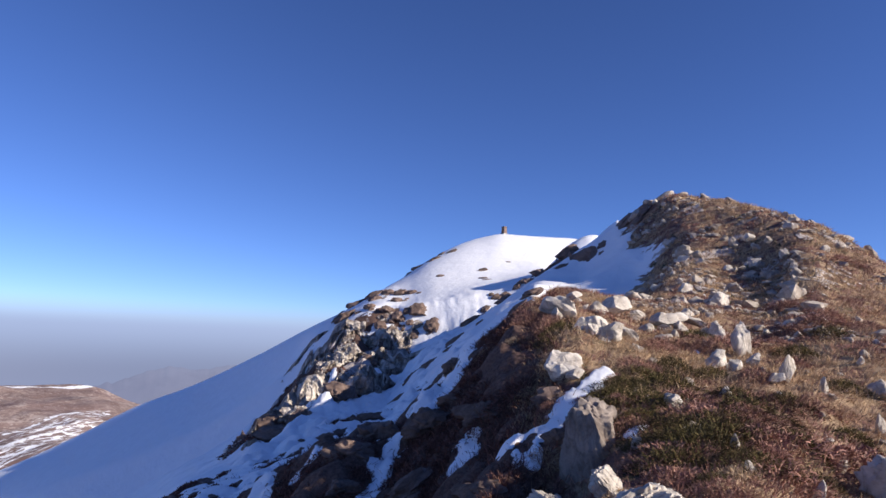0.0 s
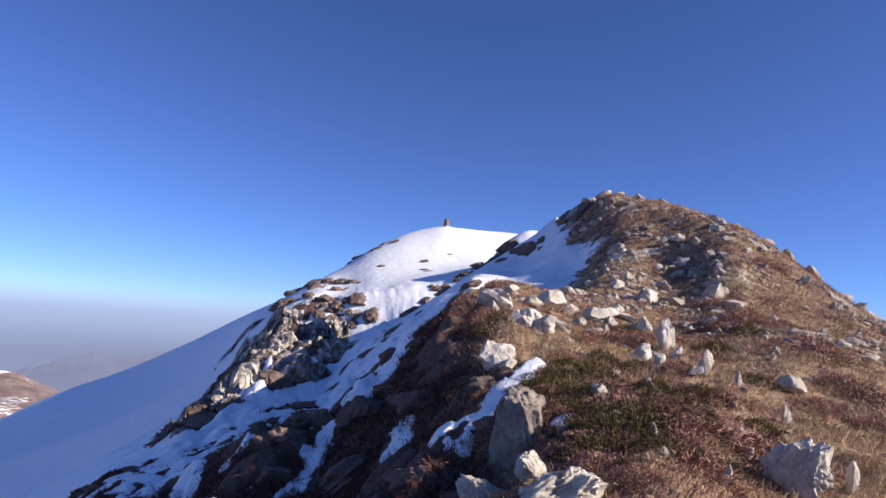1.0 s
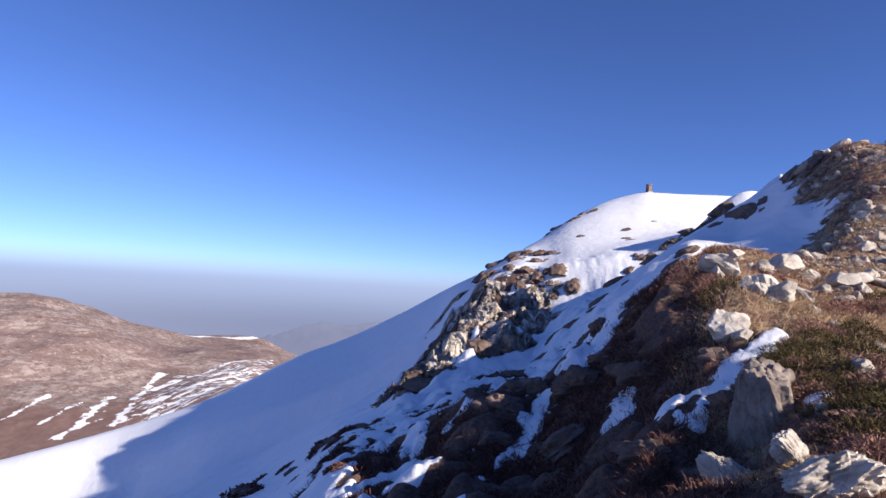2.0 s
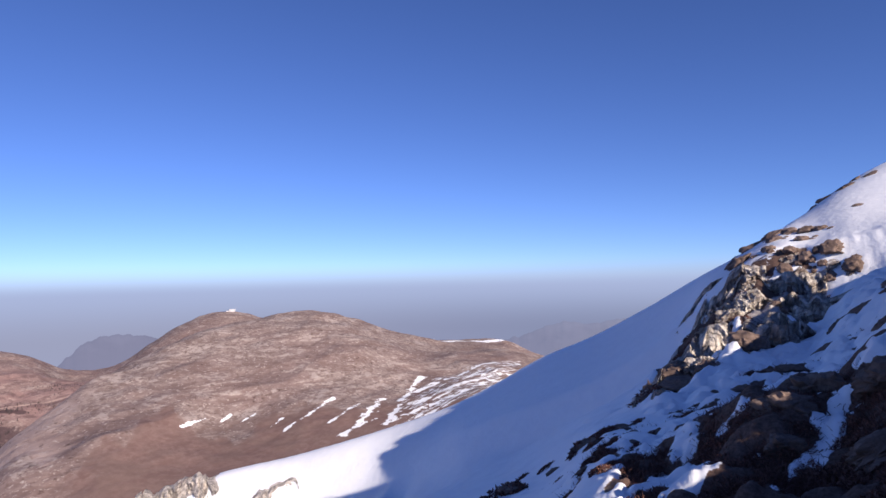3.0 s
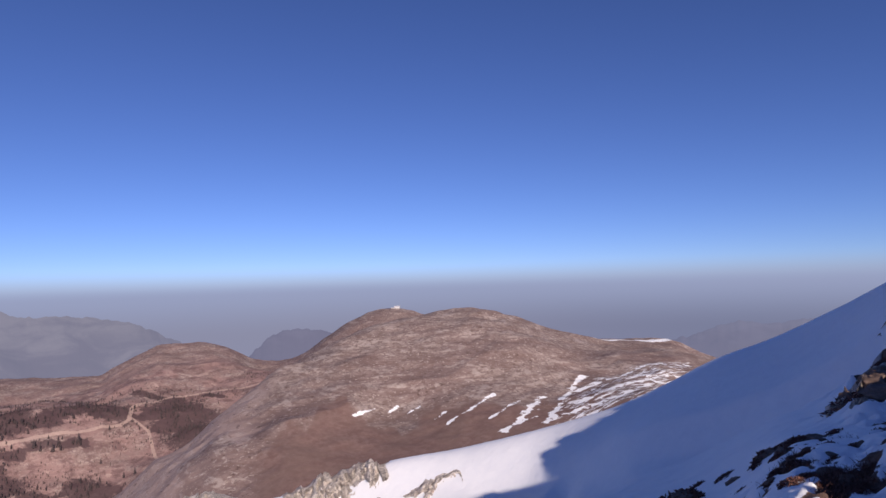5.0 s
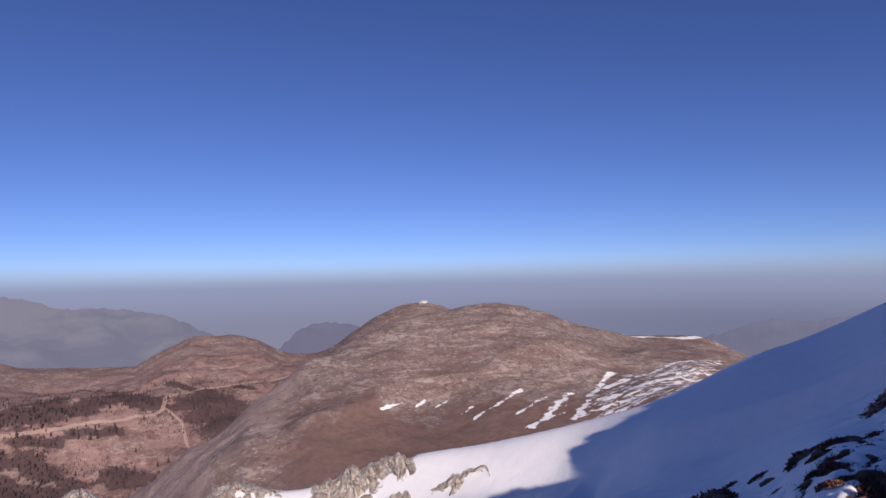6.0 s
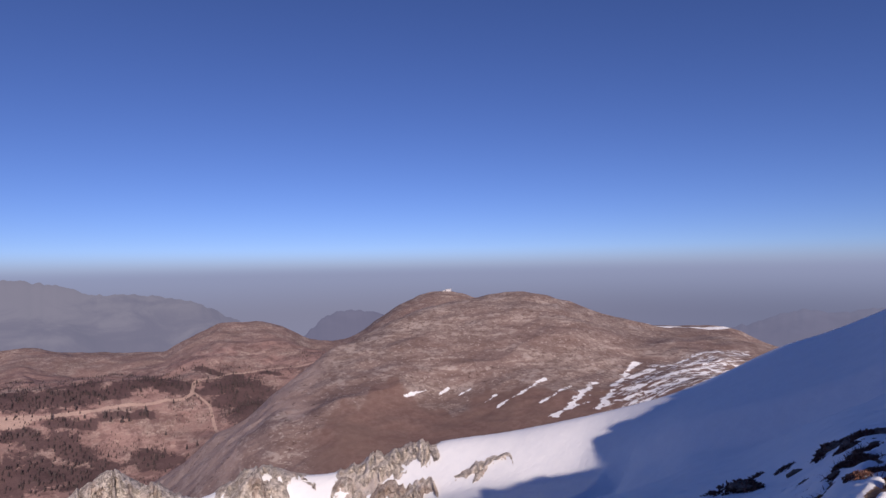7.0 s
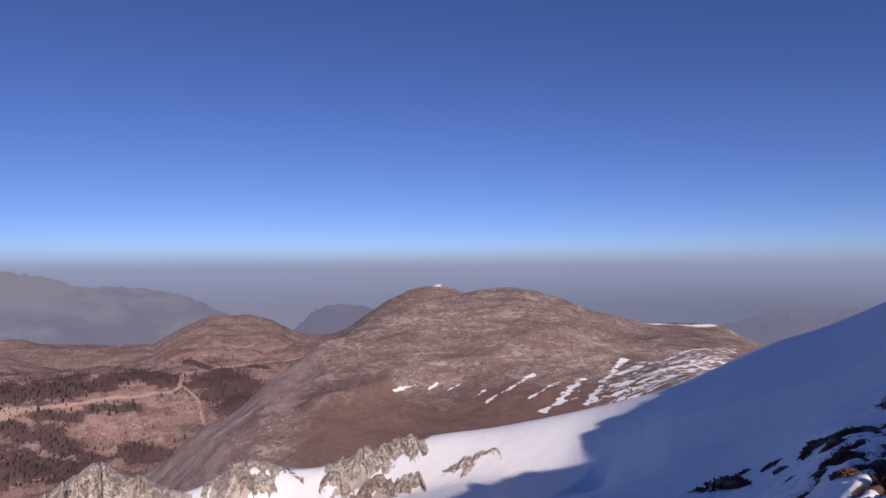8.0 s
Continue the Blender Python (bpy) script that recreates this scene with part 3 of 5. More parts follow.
def height(az, r, x, y):
    a = np.asarray(az)[:, None]
    crags = outcrop_zone(a, r)
    crags = crags * (0.9 * (0.35 - np.abs(fbm(x / 3.4, y / 4.4, 4, 131, 0.5))) + 0.3 * fbm(x / 1.1, y / 1.6, 3, 133))
    bluff = spur_zone(a, r)
    bluff = bluff * (0.25 + 0.75 * (0.35 - np.abs(fbm(x / 6, y / 6, 6, 95, 0.6))) + 0.3 * fbm(a * 1.7 + 0.3 * fbm(x / 9, y / 9, 2, 97), r / 26, 4, 99, 0.6))
    hollow = ramp(strip(x, y, [(8.6, 37.5), (6.6, 31.0), (3.8, 24.5)], 5.0), 0.0, 0.8)
    # bowl behind the outcrop, shallow gully below it: added to shape the shadow edge
    across = y - 0.36 * np.maximum(-12 - x, 0)
    bowl = (knots(x, [(-80, 0), (-74, 0.4), (-69, 2.9), (-64, 2.1), (-58, 2.3), (-50, 2.8), (-40, 3.3), (-29, 3.9), (-20, 5.3), (-12, 6.4), (-4, 3.6), (2, 2.6), (9, 2.3), (16, 5.5), (22, 0)])
            * cubic([47, 53, 58, 62, 65, 68, 70.5, 72.5], [0, 0.45, 0.85, 1.1, 1.1, 0.5, 0.0, 0.0], across))
    step = ramp(strip(x, y, [(1.15, 7.0), (0.85, 6.2)], 0.75), 0.0, 0.7)
    return land(az, r) + relief(x, y, r) - 1.1 * hollow - bowl - 0.4 * step + crags + bluff


def on_ground(x, y):
    """Height of the ground under one plan point."""
    r, az = math.hypot(x, y), math.degrees(math.atan2(-x, y))
    v = height(np.array([az]), np.array([[r]]), np.array([[x]]), np.array([[y]]))
    return float(v[0, 0])


def build_ground():
    x = -np.sin(np.radians(AZ))[:, None] * RAD[None, :]
    y = np.cos(np.radians(AZ))[:, None] * RAD[None, :]
    r = np.broadcast_to(RAD, x.shape)
    a = np.broadcast_to(AZ[:, None], x.shape)
    z = height(AZ, RAD, x, y)
    near = r < 260
    snow = np.where(near, snow_cover(a, np.minimum(r, 260), x, y), far_snow(a, np.maximum(r, 260), x, y))
    z = z + np.where(near, ramp(snow, -0.15, 0.35) * np.clip(r * 0.006, 0.03, 0.25), 0)
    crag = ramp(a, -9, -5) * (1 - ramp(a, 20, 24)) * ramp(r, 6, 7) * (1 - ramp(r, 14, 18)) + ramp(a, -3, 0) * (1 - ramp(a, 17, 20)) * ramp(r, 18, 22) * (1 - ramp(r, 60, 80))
    stony = np.where(near, 0.9 * ramp(a, 52, 54) * ramp(r, 100, 118) + outcrop_zone(a, r) * ramp(fbm(x / 1.9, y / 2.6, 4, 135), 0.05, 0.45), ramp(r + 45 * fbm(a / 2.2, r / 90, 3, 87), 570, 625) * (1 - 0.4 * ramp(r, 950, 1050)) + 0.5 * ramp(a, 63, 69) + 0.9 * ramp(a + 3 * fbm(x / 50, y / 50, 3, 89), 61, 72) * (1 - ramp(r, 850, 950)))
    stony = stony + np.where(near, 0.9 * ramp(fbm(x / 1.3, y / 1.3, 4, 81), 0.42, 0.6) * (1 - ramp(a, -9, -6)) * ramp(r, 16, 24), 0)
    z = z + np.where(near, crag * 0.28 * (np.abs(fbm(x / 0.9, y / 0.9, 4, 91)) - 0.3), 0)
    u = np.log(np.maximum(r, 200) / 580)
    fall, rise = a + 52 * u, 10 * u
    wood = np.full(x.shape, -1.0)
    for pts, w in WOODS:
        wood = np.maximum(wood, strip(x, y, pts, w))
    track = np.maximum(strip(x, y, ROAD, 5.0), strip(x, y, BRANCH, 3.8))
    track = np.maximum(track, strip(x, y, course((88.6, 1240), (86.9, 1232)), 20))
    me = mesh_grid("ground", AZ, RAD, z, x, y)
    for name, v in (("snow", snow), ("crag", crag), ("stony", stony), ("wood", np.clip(wood, -1, 1)), ("scrub", ramp(r, 800, 950) * ramp(a + 9 * np.log(r / 900), 64, 69) * (1 - 0.6 * ramp(r, 1450, 1650))), ("track", np.clip(track, -1, 1)), ("fall", fall), ("rise", rise)):
        at = me.attributes.new(name, "FLOAT", "POINT")
        at.data.foreach_set("value", np.ascontiguousarray(v, dtype=np.float32).ravel())
    me.materials.append(MAT_NEAR)
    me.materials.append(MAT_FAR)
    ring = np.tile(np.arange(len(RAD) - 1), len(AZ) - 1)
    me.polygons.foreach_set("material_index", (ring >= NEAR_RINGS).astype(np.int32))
    return tagged(new("ground", me), "mountain ridge of dry grass, heather and wind-worn snow", "ground", kind="structure")


build_ground()


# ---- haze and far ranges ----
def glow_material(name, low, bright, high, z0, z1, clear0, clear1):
    """A glowing shell in place of haze: its colour runs from low (bright over the open lowland) to high, and it thins
    out upwards.
    """
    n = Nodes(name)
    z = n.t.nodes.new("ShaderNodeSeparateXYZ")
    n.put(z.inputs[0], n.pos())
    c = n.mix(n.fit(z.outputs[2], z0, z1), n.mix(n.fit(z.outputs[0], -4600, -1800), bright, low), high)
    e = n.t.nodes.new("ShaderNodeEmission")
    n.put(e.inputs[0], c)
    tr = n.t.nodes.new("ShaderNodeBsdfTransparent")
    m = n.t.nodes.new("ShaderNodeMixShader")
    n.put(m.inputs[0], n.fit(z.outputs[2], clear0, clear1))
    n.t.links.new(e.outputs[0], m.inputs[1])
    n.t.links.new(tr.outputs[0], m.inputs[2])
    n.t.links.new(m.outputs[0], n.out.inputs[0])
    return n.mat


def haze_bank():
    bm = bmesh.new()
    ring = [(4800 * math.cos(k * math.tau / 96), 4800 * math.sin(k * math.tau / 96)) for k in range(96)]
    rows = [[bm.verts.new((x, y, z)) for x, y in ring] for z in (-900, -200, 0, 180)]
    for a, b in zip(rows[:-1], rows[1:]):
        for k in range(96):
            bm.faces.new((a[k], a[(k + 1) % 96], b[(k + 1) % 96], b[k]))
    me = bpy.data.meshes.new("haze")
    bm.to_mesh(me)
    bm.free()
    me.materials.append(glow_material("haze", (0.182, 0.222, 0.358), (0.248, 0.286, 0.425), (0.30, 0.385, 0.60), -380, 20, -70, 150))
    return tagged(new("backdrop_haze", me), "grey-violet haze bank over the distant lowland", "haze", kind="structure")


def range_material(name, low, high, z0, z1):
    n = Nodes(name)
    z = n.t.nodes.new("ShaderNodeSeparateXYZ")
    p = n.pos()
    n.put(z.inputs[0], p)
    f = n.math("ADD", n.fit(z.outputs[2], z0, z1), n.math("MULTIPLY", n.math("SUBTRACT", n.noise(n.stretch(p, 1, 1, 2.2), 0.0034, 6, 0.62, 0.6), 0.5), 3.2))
    # distance haze is put into this glowing blue-grey, not only the slopes' own colour
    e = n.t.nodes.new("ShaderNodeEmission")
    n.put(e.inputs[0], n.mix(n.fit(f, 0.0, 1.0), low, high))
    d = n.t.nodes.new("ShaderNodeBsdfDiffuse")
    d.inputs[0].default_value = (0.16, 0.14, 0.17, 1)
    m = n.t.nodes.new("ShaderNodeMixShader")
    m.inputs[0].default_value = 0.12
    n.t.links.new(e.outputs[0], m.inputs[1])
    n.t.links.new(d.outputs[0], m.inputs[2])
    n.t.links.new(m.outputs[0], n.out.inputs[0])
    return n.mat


def far_range(name, label, crest, dist, depth, mat, seed):
    """A ridge with two rough sides; crest: (bearing, angle)."""
    a, e = np.array(crest, float).T
    az = np.arange(a[0], a[-1], 0.12)
    top = dist * np.tan(np.radians(cubic(a, e, az)))
    t = np.linspace(-1, 1, 41)
    r = dist + depth * t[None, :] * np.ones((len(az), 1))
    x, y = -np.sin(np.radians(az))[:, None] * r, np.cos(np.radians(az))[:, None] * r
    foot = -640.0
    prof = (1 - np.abs(t)) ** 0.9
    z = foot + (top[:, None] - foot) * prof[None, :] + 60 * (np.abs(fbm(x / 330, y / 330, 5, seed)) - 0.35) * (1 - prof[None, :] ** 3)
    z = z + 7 * fbm(az / 0.5, az * 0, 3, seed)[:, None] * (prof ** 3)[None, :]
    me = mesh_grid(name, az, t, z, x, y)
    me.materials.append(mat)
    return tagged(new(name, me), label, "mountain range", kind="structure")


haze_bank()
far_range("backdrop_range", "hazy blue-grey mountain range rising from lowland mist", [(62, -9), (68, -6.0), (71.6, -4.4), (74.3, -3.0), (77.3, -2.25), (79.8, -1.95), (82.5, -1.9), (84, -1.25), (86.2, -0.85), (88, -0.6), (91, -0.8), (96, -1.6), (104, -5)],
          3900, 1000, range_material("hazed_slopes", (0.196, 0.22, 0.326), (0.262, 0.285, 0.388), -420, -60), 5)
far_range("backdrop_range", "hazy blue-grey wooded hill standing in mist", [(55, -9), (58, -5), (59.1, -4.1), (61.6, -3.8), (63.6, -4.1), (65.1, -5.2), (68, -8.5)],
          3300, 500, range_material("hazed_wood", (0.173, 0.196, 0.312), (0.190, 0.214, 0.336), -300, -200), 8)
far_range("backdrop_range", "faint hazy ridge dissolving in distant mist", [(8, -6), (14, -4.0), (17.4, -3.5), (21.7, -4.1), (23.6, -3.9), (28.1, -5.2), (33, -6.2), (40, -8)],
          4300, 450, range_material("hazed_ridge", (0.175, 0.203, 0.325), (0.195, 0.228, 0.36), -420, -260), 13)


# ---- rocks ----
def part(name, bm, material, parent, label=""):
    me = bpy.data.meshes.new(name)
    bm.to_mesh(me)
    bm.free()
    me.materials.append(material)
    ob = new(name, me)
    ob.parent = parent
    return tagged(ob, label)


def sphere_points(sub):
    bm = bmesh.new()
    bmesh.ops.create_icosphere(bm, subdivisions=sub, radius=1.0)
    co = np.array([v.co[:] for v in bm.verts])
    faces = np.array([[v.index for v in f.verts] for f in bm.faces])
    bm.free()
    return co, faces


SPHERE = {k: sphere_points(k) for k in (3, 4, 5)}


def tri_mesh(name, co, faces, mat, sharp=35):
    me = bpy.data.meshes.new(name)
    me.from_pydata(co.tolist(), [], faces.tolist())
    me.polygons.foreach_set("use_smooth", np.ones(len(faces), bool))
    me.update()
    if sharp:
        me.set_sharp_from_angle(angle=radians(sharp))
    me.materials.append(mat)
    return me


def rock_shape(seed, sub=3, cuts=11, rough=0.10):
    """A broken boulder, about 1 m across, its foot at z = 0: a ball cut by random planes, then worn."""
    rng = np.random.default_rng(seed)
    d, faces = SPHERE[sub]
    n = rng.normal(size=(cuts, 3))
    n /= np.linalg.norm(n, axis=1)[:, None]
    h = rng.uniform(0.38, 0.92, cuts)
    dots = d @ n.T
    rad = np.min(np.where(dots > 0.05, h / np.maximum(dots, 0.05), 9), axis=1)
    rad = np.minimum(rad, 1.15)
    co = d * rad[:, None]
    o = seed * 3.7
    bumps = fbm(co[:, 0] * 1.7 + co[:, 2] * 1.1 + o, co[:, 1] * 1.7 - co[:, 2] * 0.9, 4, seed % 97, 0.55)
    co = co * (1 + rough * bumps)[:, None]
    if sub > 3:
        grit = fbm(co[:, 0] * 6 + co[:, 2] * 5 + o, co[:, 1] * 6 - co[:, 2] * 4, 3, seed % 89, 0.6)
        co = co * (1 + 0.35 * rough * np.abs(grit) - 0.1 * rough)[:, None]
    lo, hi = co.min(0), co.max(0)
    co = (co - (lo + hi) / 2) / (hi - lo)
    co[:, 2] += 0.5
    return co, faces


def boulder_mesh(seed, mat, sub=4, cuts=9, rough=0.16):
    return tri_mesh("boulder", *rock_shape(seed, sub, cuts, rough), mat, 28)


def crag_mesh(seed, mat, sub=4, rough=0.3, joints=0.14):
    """A rugged crag in one skin, 1 m across, its foot at z = 0: cut by planes, split by upright joints, then weathered."""
    rng = np.random.default_rng(seed)
    d, faces = SPHERE[sub]
    n = rng.normal(size=(13, 3))
    n /= np.linalg.norm(n, axis=1)[:, None]
    h = rng.uniform(0.5, 0.95, 13)
    dots = d @ n.T
    rad = np.minimum(np.min(np.where(dots > 0.05, h / np.maximum(dots, 0.05), 9), axis=1), 1.2)
    co = d * rad[:, None]
    o = seed * 2.3
    lump = fbm(co[:, 0] * 1.6 + co[:, 2] * 0.9 + o, co[:, 1] * 1.6 - co[:, 2] * 0.7, 3, seed % 83, 0.5)
    grit = np.abs(fbm(co[:, 0] * 4 + co[:, 2] * 2.2 + o, co[:, 1] * 4 - co[:, 2] * 1.9, 4, seed % 89, 0.6))
    fine = fbm(co[:, 0] * 9 + co[:, 2] * 6 + o, co[:, 1] * 9 - co[:, 2] * 7, 2, seed % 79, 0.6)
    across = np.cos(seed) * co[:, 0] + np.sin(seed) * co[:, 1] + 0.25 * lump
    joint = np.minimum(np.abs(np.sin(across * 5.5 + o)) * 3, 1)
    bed = np.minimum(np.abs(np.sin(co[:, 2] * 4.2 + 0.9 * lump + o)) * 3, 1)
    co = co * (1 + rough * lump + 0.7 * rough * (grit - 0.3) + 0.35 * rough * fine - joints * (1 - joint) - 0.5 * joints * (1 - bed))[:, None]
    lo, hi = co.min(0), co.max(0)
    co = (co - (lo + hi) / 2) / (hi - lo)
    co[:, 2] += 0.5
    return tri_mesh("crag", co, faces, mat, 50)


def ground_at(x, y):
    """Heights for arrays of plan points."""
    r, az = np.hypot(x, y), np.degrees(np.arctan2(-x, y))
    return height(az, r[:, None], x[:, None], y[:, None])[:, 0]


def place(ob, x, y, w, d, h, sink, turn, tilt=0.0, lean=0.0, lay=0.6):
    """Beds a thing in the ground; lay: how far it follows the slope."""
    e = 0.3 * w + 0.1
    g = [float(v) for v in ground_at(x + np.array([0, e, -e, 0, 0]), y + np.array([0, 0, 0, e, -e]))]
    up = Vector((lay * (g[2] - g[1]) / (2 * e), lay * (g[4] - g[3]) / (2 * e), 1)).normalized()
    turned = Vector((0, 0, 1)).rotation_difference(up) @ Euler((radians(tilt), radians(lean), radians(turn))).to_quaternion()
    ob.matrix_basis = Matrix.LocRotScale(Vector((x, y, g[0])) - up * sink * h, turned, (w, d, h * (1 + sink)))
    return ob


SHOULDER = [
    (2.2, 13.4, 0.51, 0.59), (3.1, 16.8, 0.31, 0.31), (3.0, 14.0, 0.33, 0.31), (3.7, 15.0, 0.50, 0.58), (2.5, 11.6, 0.38, 0.45), (2.7, 11.4, 0.44, 0.42), (3.2, 12.0, 0.33, 0.29), (4.3, 15.3, 0.28, 0.23), (4.1, 13.9, 0.28, 0.21), (4.7, 14.7, 0.50, 0.41), (5.1, 14.9, 0.37, 0.39), (5.8, 16.3, 0.34, 0.28), (5.7, 15.3, 0.41, 0.23),
]
SLOPE = [
    (1.7, 9.8, 0.55, 0.39), (1.8, 9.5, 0.26, 0.14), (5.2, 11.7, 0.32, 0.64), (5.7, 14.1, 0.36, 0.42), (4.3, 10.7, 0.45, 0.31), (5.0, 10.8, 0.21, 0.21), (4.8, 9.4, 0.23, 0.38), (4.6, 9.3, 0.24, 0.15), (5.1, 9.0, 0.12, 0.22), (5.2, 8.0, 0.12, 0.26), (3.0, 5.4, 0.08, 0.20), (4.6, 6.0, 0.15, 0.33), (2.7, 6.3, 0.09, 0.16), (2.5, 5.5, 0.11, 0.08), (9.2, 11.7, 0.29, 0.19), (3.9, 6.6, 0.08, 0.14), (5.1, 8.8, 0.11, 0.07), (6.6, 10.6, 0.11, 0.13),
]
NEAR = [
    (4.0, 6.1, 0.58, 0.55), (1.12, 5.9, 0.38, 0.50), (1.45, 4.85, 0.66, 0.30), (1.3, 5.45, 0.28, 0.24), (1.9, 6.6, 0.14, 0.15),
]
SUMMIT = [
    (10.5, 29.9, 1.14, 0.74), (10.6, 28.3, 0.71, 0.54), (12.6, 29.0, 0.68, 0.68), (13.2, 28.9, 0.75, 0.57), (12.8, 27.3, 0.65, 0.60), (13.2, 27.1, 0.54, 0.54), (12.5, 30.0, 0.64, 0.41), (13.9, 24.3, 0.55, 0.40), (15.0, 25.1, 0.63, 0.37), (12.5, 24.4, 0.49, 0.59), (12.9, 31.8, 0.62, 0.31), (12.4, 39.9, 0.76, 0.46), (12.5, 38.5, 0.52, 0.44), (12.6, 18.8, 0.53, 0.24), (11.8, 22.5, 0.50, 0.36), (11.7, 24.1, 0.58, 0.43),
]
OUTCROP = [
    (-6.5, 27.3, 1.62, 2.28), (-10.6, 36.7, 1.24, 1.73), (-6.8, 22.3, 0.72, 0.94), (-4.7, 32.8, 2.08, 3.27), (-6.9, 41.1, 1.86, 2.98), (-4.0, 39.4, 2.13, 2.48), (-5.7, 48.1, 2.59, 2.59), (-3.3, 40.6, 1.68, 1.82), (-7.5, 39.1, 1.78, 2.14), (-6.3, 30.9, 1.13, 1.42), (-3.7, 49.6, 1.60, 1.78), (-2.5, 54.4, 1.95, 1.46), (-7.5, 54.0, 2.92, 2.43), (-9.8, 57.0, 2.06, 3.10), (-9.8, 43.5, 1.60, 1.20), (-13.4, 53.8, 1.99, 0.99),
]
CREST = [
    (-6.3, 65.4, 1.76, 0.94), (-3.1, 60.3, 1.62, 0.75), (-5.1, 59.2, 1.80, 0.74), (-7.9, 64.2, 1.73, 0.92), (-2.5, 89.8, 1.13, 0.64), (3.2, 93.6, 2.18, 0.84), (3.8, 86.0, 2.00, 0.46), (-6.6, 110.3, 2.97, 0.99), (-4.3, 111.4, 2.40, 0.80), (-2.0, 116.8, 3.15, 0.84), (-11.2, 86.0, 2.32, 1.08), (-13.1, 84.8, 3.06, 1.07), (-12.9, 74.0, 2.68, 1.34),
]
LEDGE = [
    (9.4, 51.5, 2.36, 1.41), (8.1, 40.9, 1.72, 0.67), (8.4, 50.9, 1.39, 0.93), (7.5, 51.1, 1.85, 1.02), (7.7, 61.6, 2.78, 1.11), (6.4, 61.5, 2.21, 0.77), (3.5, 45.3, 1.22, 0.57), (2.9, 52.1, 1.40, 0.56), (1.9, 48.4, 1.04, 0.69), (10.9, 41.3, 1.55, 0.46), (11.4, 40.5, 1.53, 0.54),
]
RIB = [
    (0.9, 10.9, 1.18, 1.08), (1.4, 9.2, 0.51, 0.76), (0.5, 10.2, 0.84, 0.93), (-0.4, 11.5, 0.94, 1.15), (-1.3, 12.6, 1.04, 1.27), (-1.8, 11.5, 0.85, 1.07), (0.0, 11.9, 0.64, 0.64), (-0.5, 9.9, 0.83, 0.83), (0.4, 7.3, 0.68, 0.61), (0.9, 6.7, 0.50, 0.56), (-1.7, 10.6, 0.60, 0.70), (1.3, 7.7, 0.42, 0.57), (-0.0, 18.2, 0.65, 0.98),
]
SNOWROCK = [
    (-6.7, 16.3, 0.98, 0.49), (-6.6, 17.8, 0.87, 0.52), (-5.0, 15.4, 0.75, 0.45), (-5.2, 14.4, 0.57, 0.34), (-3.5, 12.6, 0.29, 0.17), (-5.2, 17.9, 0.68, 0.34), (-5.0, 19.8, 0.74, 0.45), (-3.0, 12.8, 0.36, 0.24), (-3.1, 12.0, 0.46, 0.23), (-2.4, 11.2, 0.53, 0.25), (-4.0, 12.7, 0.37, 0.20), (-4.8, 20.8, 0.70, 0.58), (-2.6, 12.5, 0.35, 0.35), (-6.9, 16.4, 0.66, 0.49), (-6.4, 18.9, 0.92, 0.26), (-10.3, 18.0, 1.9, 0.9), (-10.6, 21.5, 0.6, 0.3), (-8.5, 19.6, 1.5, 0.6), (-6.9, 17.6, 1.5, 0.6), (-5.7, 12.8, 0.5, 0.3), (-7.2, 14.9, 0.5, 0.3), (-9.6, 20.6, 0.4, 0.25),
]
BELT = [(0.9, 14.4, 0.55, 0.16), (0, 32.9, 1.25, 0.36), (-1.1, 31, 1.18, 0.34), (1.6, 16.1, 0.62, 0.18), (1.2, 46.5, 1.77, 0.51), (-1.9, 31.1, 1.18, 0.34), (-3, 23.8, 0.91, 0.26), (-3.9, 20.5, 0.79, 0.23), (0.6, 13.7, 0.52, 0.15), (-2.2, 27.4, 1.04, 0.3), (2.1, 17.5, 0.67, 0.19), (-0.4, 24, 0.91, 0.26)]
HEATH_IN_SNOW = [(-8.1, 19.8, 0.66), (-7.3, 19.1, 0.75), (-6.7, 19.3, 0.68), (-5.6, 15.7, 0.62), (-5.0, 14.1, 0.57), (-4.2, 12.1, 0.36), (-3.9, 11.8, 0.33), (-4.6, 15.2, 0.66), (-4.0, 14.2, 0.46), (-4.8, 12.1, 0.40), (-4.9, 11.9, 0.57), (-4.4, 11.7, 0.44), (-5.9, 13.6, 0.62), (-5.7, 14.0, 0.53), (-3.0, 11.5, 0.45), (-3.7, 15.7, 0.47), (-5.2, 20.7, 0.81), (-11.1, 22.5, 1.06), (-12.6, 23.3, 0.95), (-3.8, 15.0, 0.62), (-4.5, 16.7, 0.67), (-5.9, 17.9, 0.52), (-5.7, 15.1, 0.65), (-23.9, 33.1, 0.50), (-25.1, 37.1, 0.50), (-19.4, 31.2, 0.45), (-21.4, 28.3, 0.40), (-17.6, 26.6, 0.40), (-14.1, 24.6, 0.50)]
OUTCROP_TOP = [(-12.6, 68.5, 2.4, 0.9), (-9.7, 66.5, 2.4, 0.9), (-6.6, 66.2, 2.4, 0.9), (-7.8, 69.6, 2.2, 0.7), (-4.9, 66.8, 2.0, 0.7), (-15, 69.5, 2.4, 0.8), (-2.5, 67.2, 2.0, 0.7), (-7.7, 47, 1.8, 1.1), (-7, 53, 2, 1.0), (-1.8, 55.9, 1.8, 0.9), (-3.1, 53.7, 1.8, 0.8),
               (-9.4, 47.7, 2, 1.2), (-6.5, 47.2, 1.8, 1.1), (-5.1, 49.9, 1.8, 1.0), (-3.1, 41.7, 1.4, 0.8), (-1, 45.7, 1.4, 0.7)]
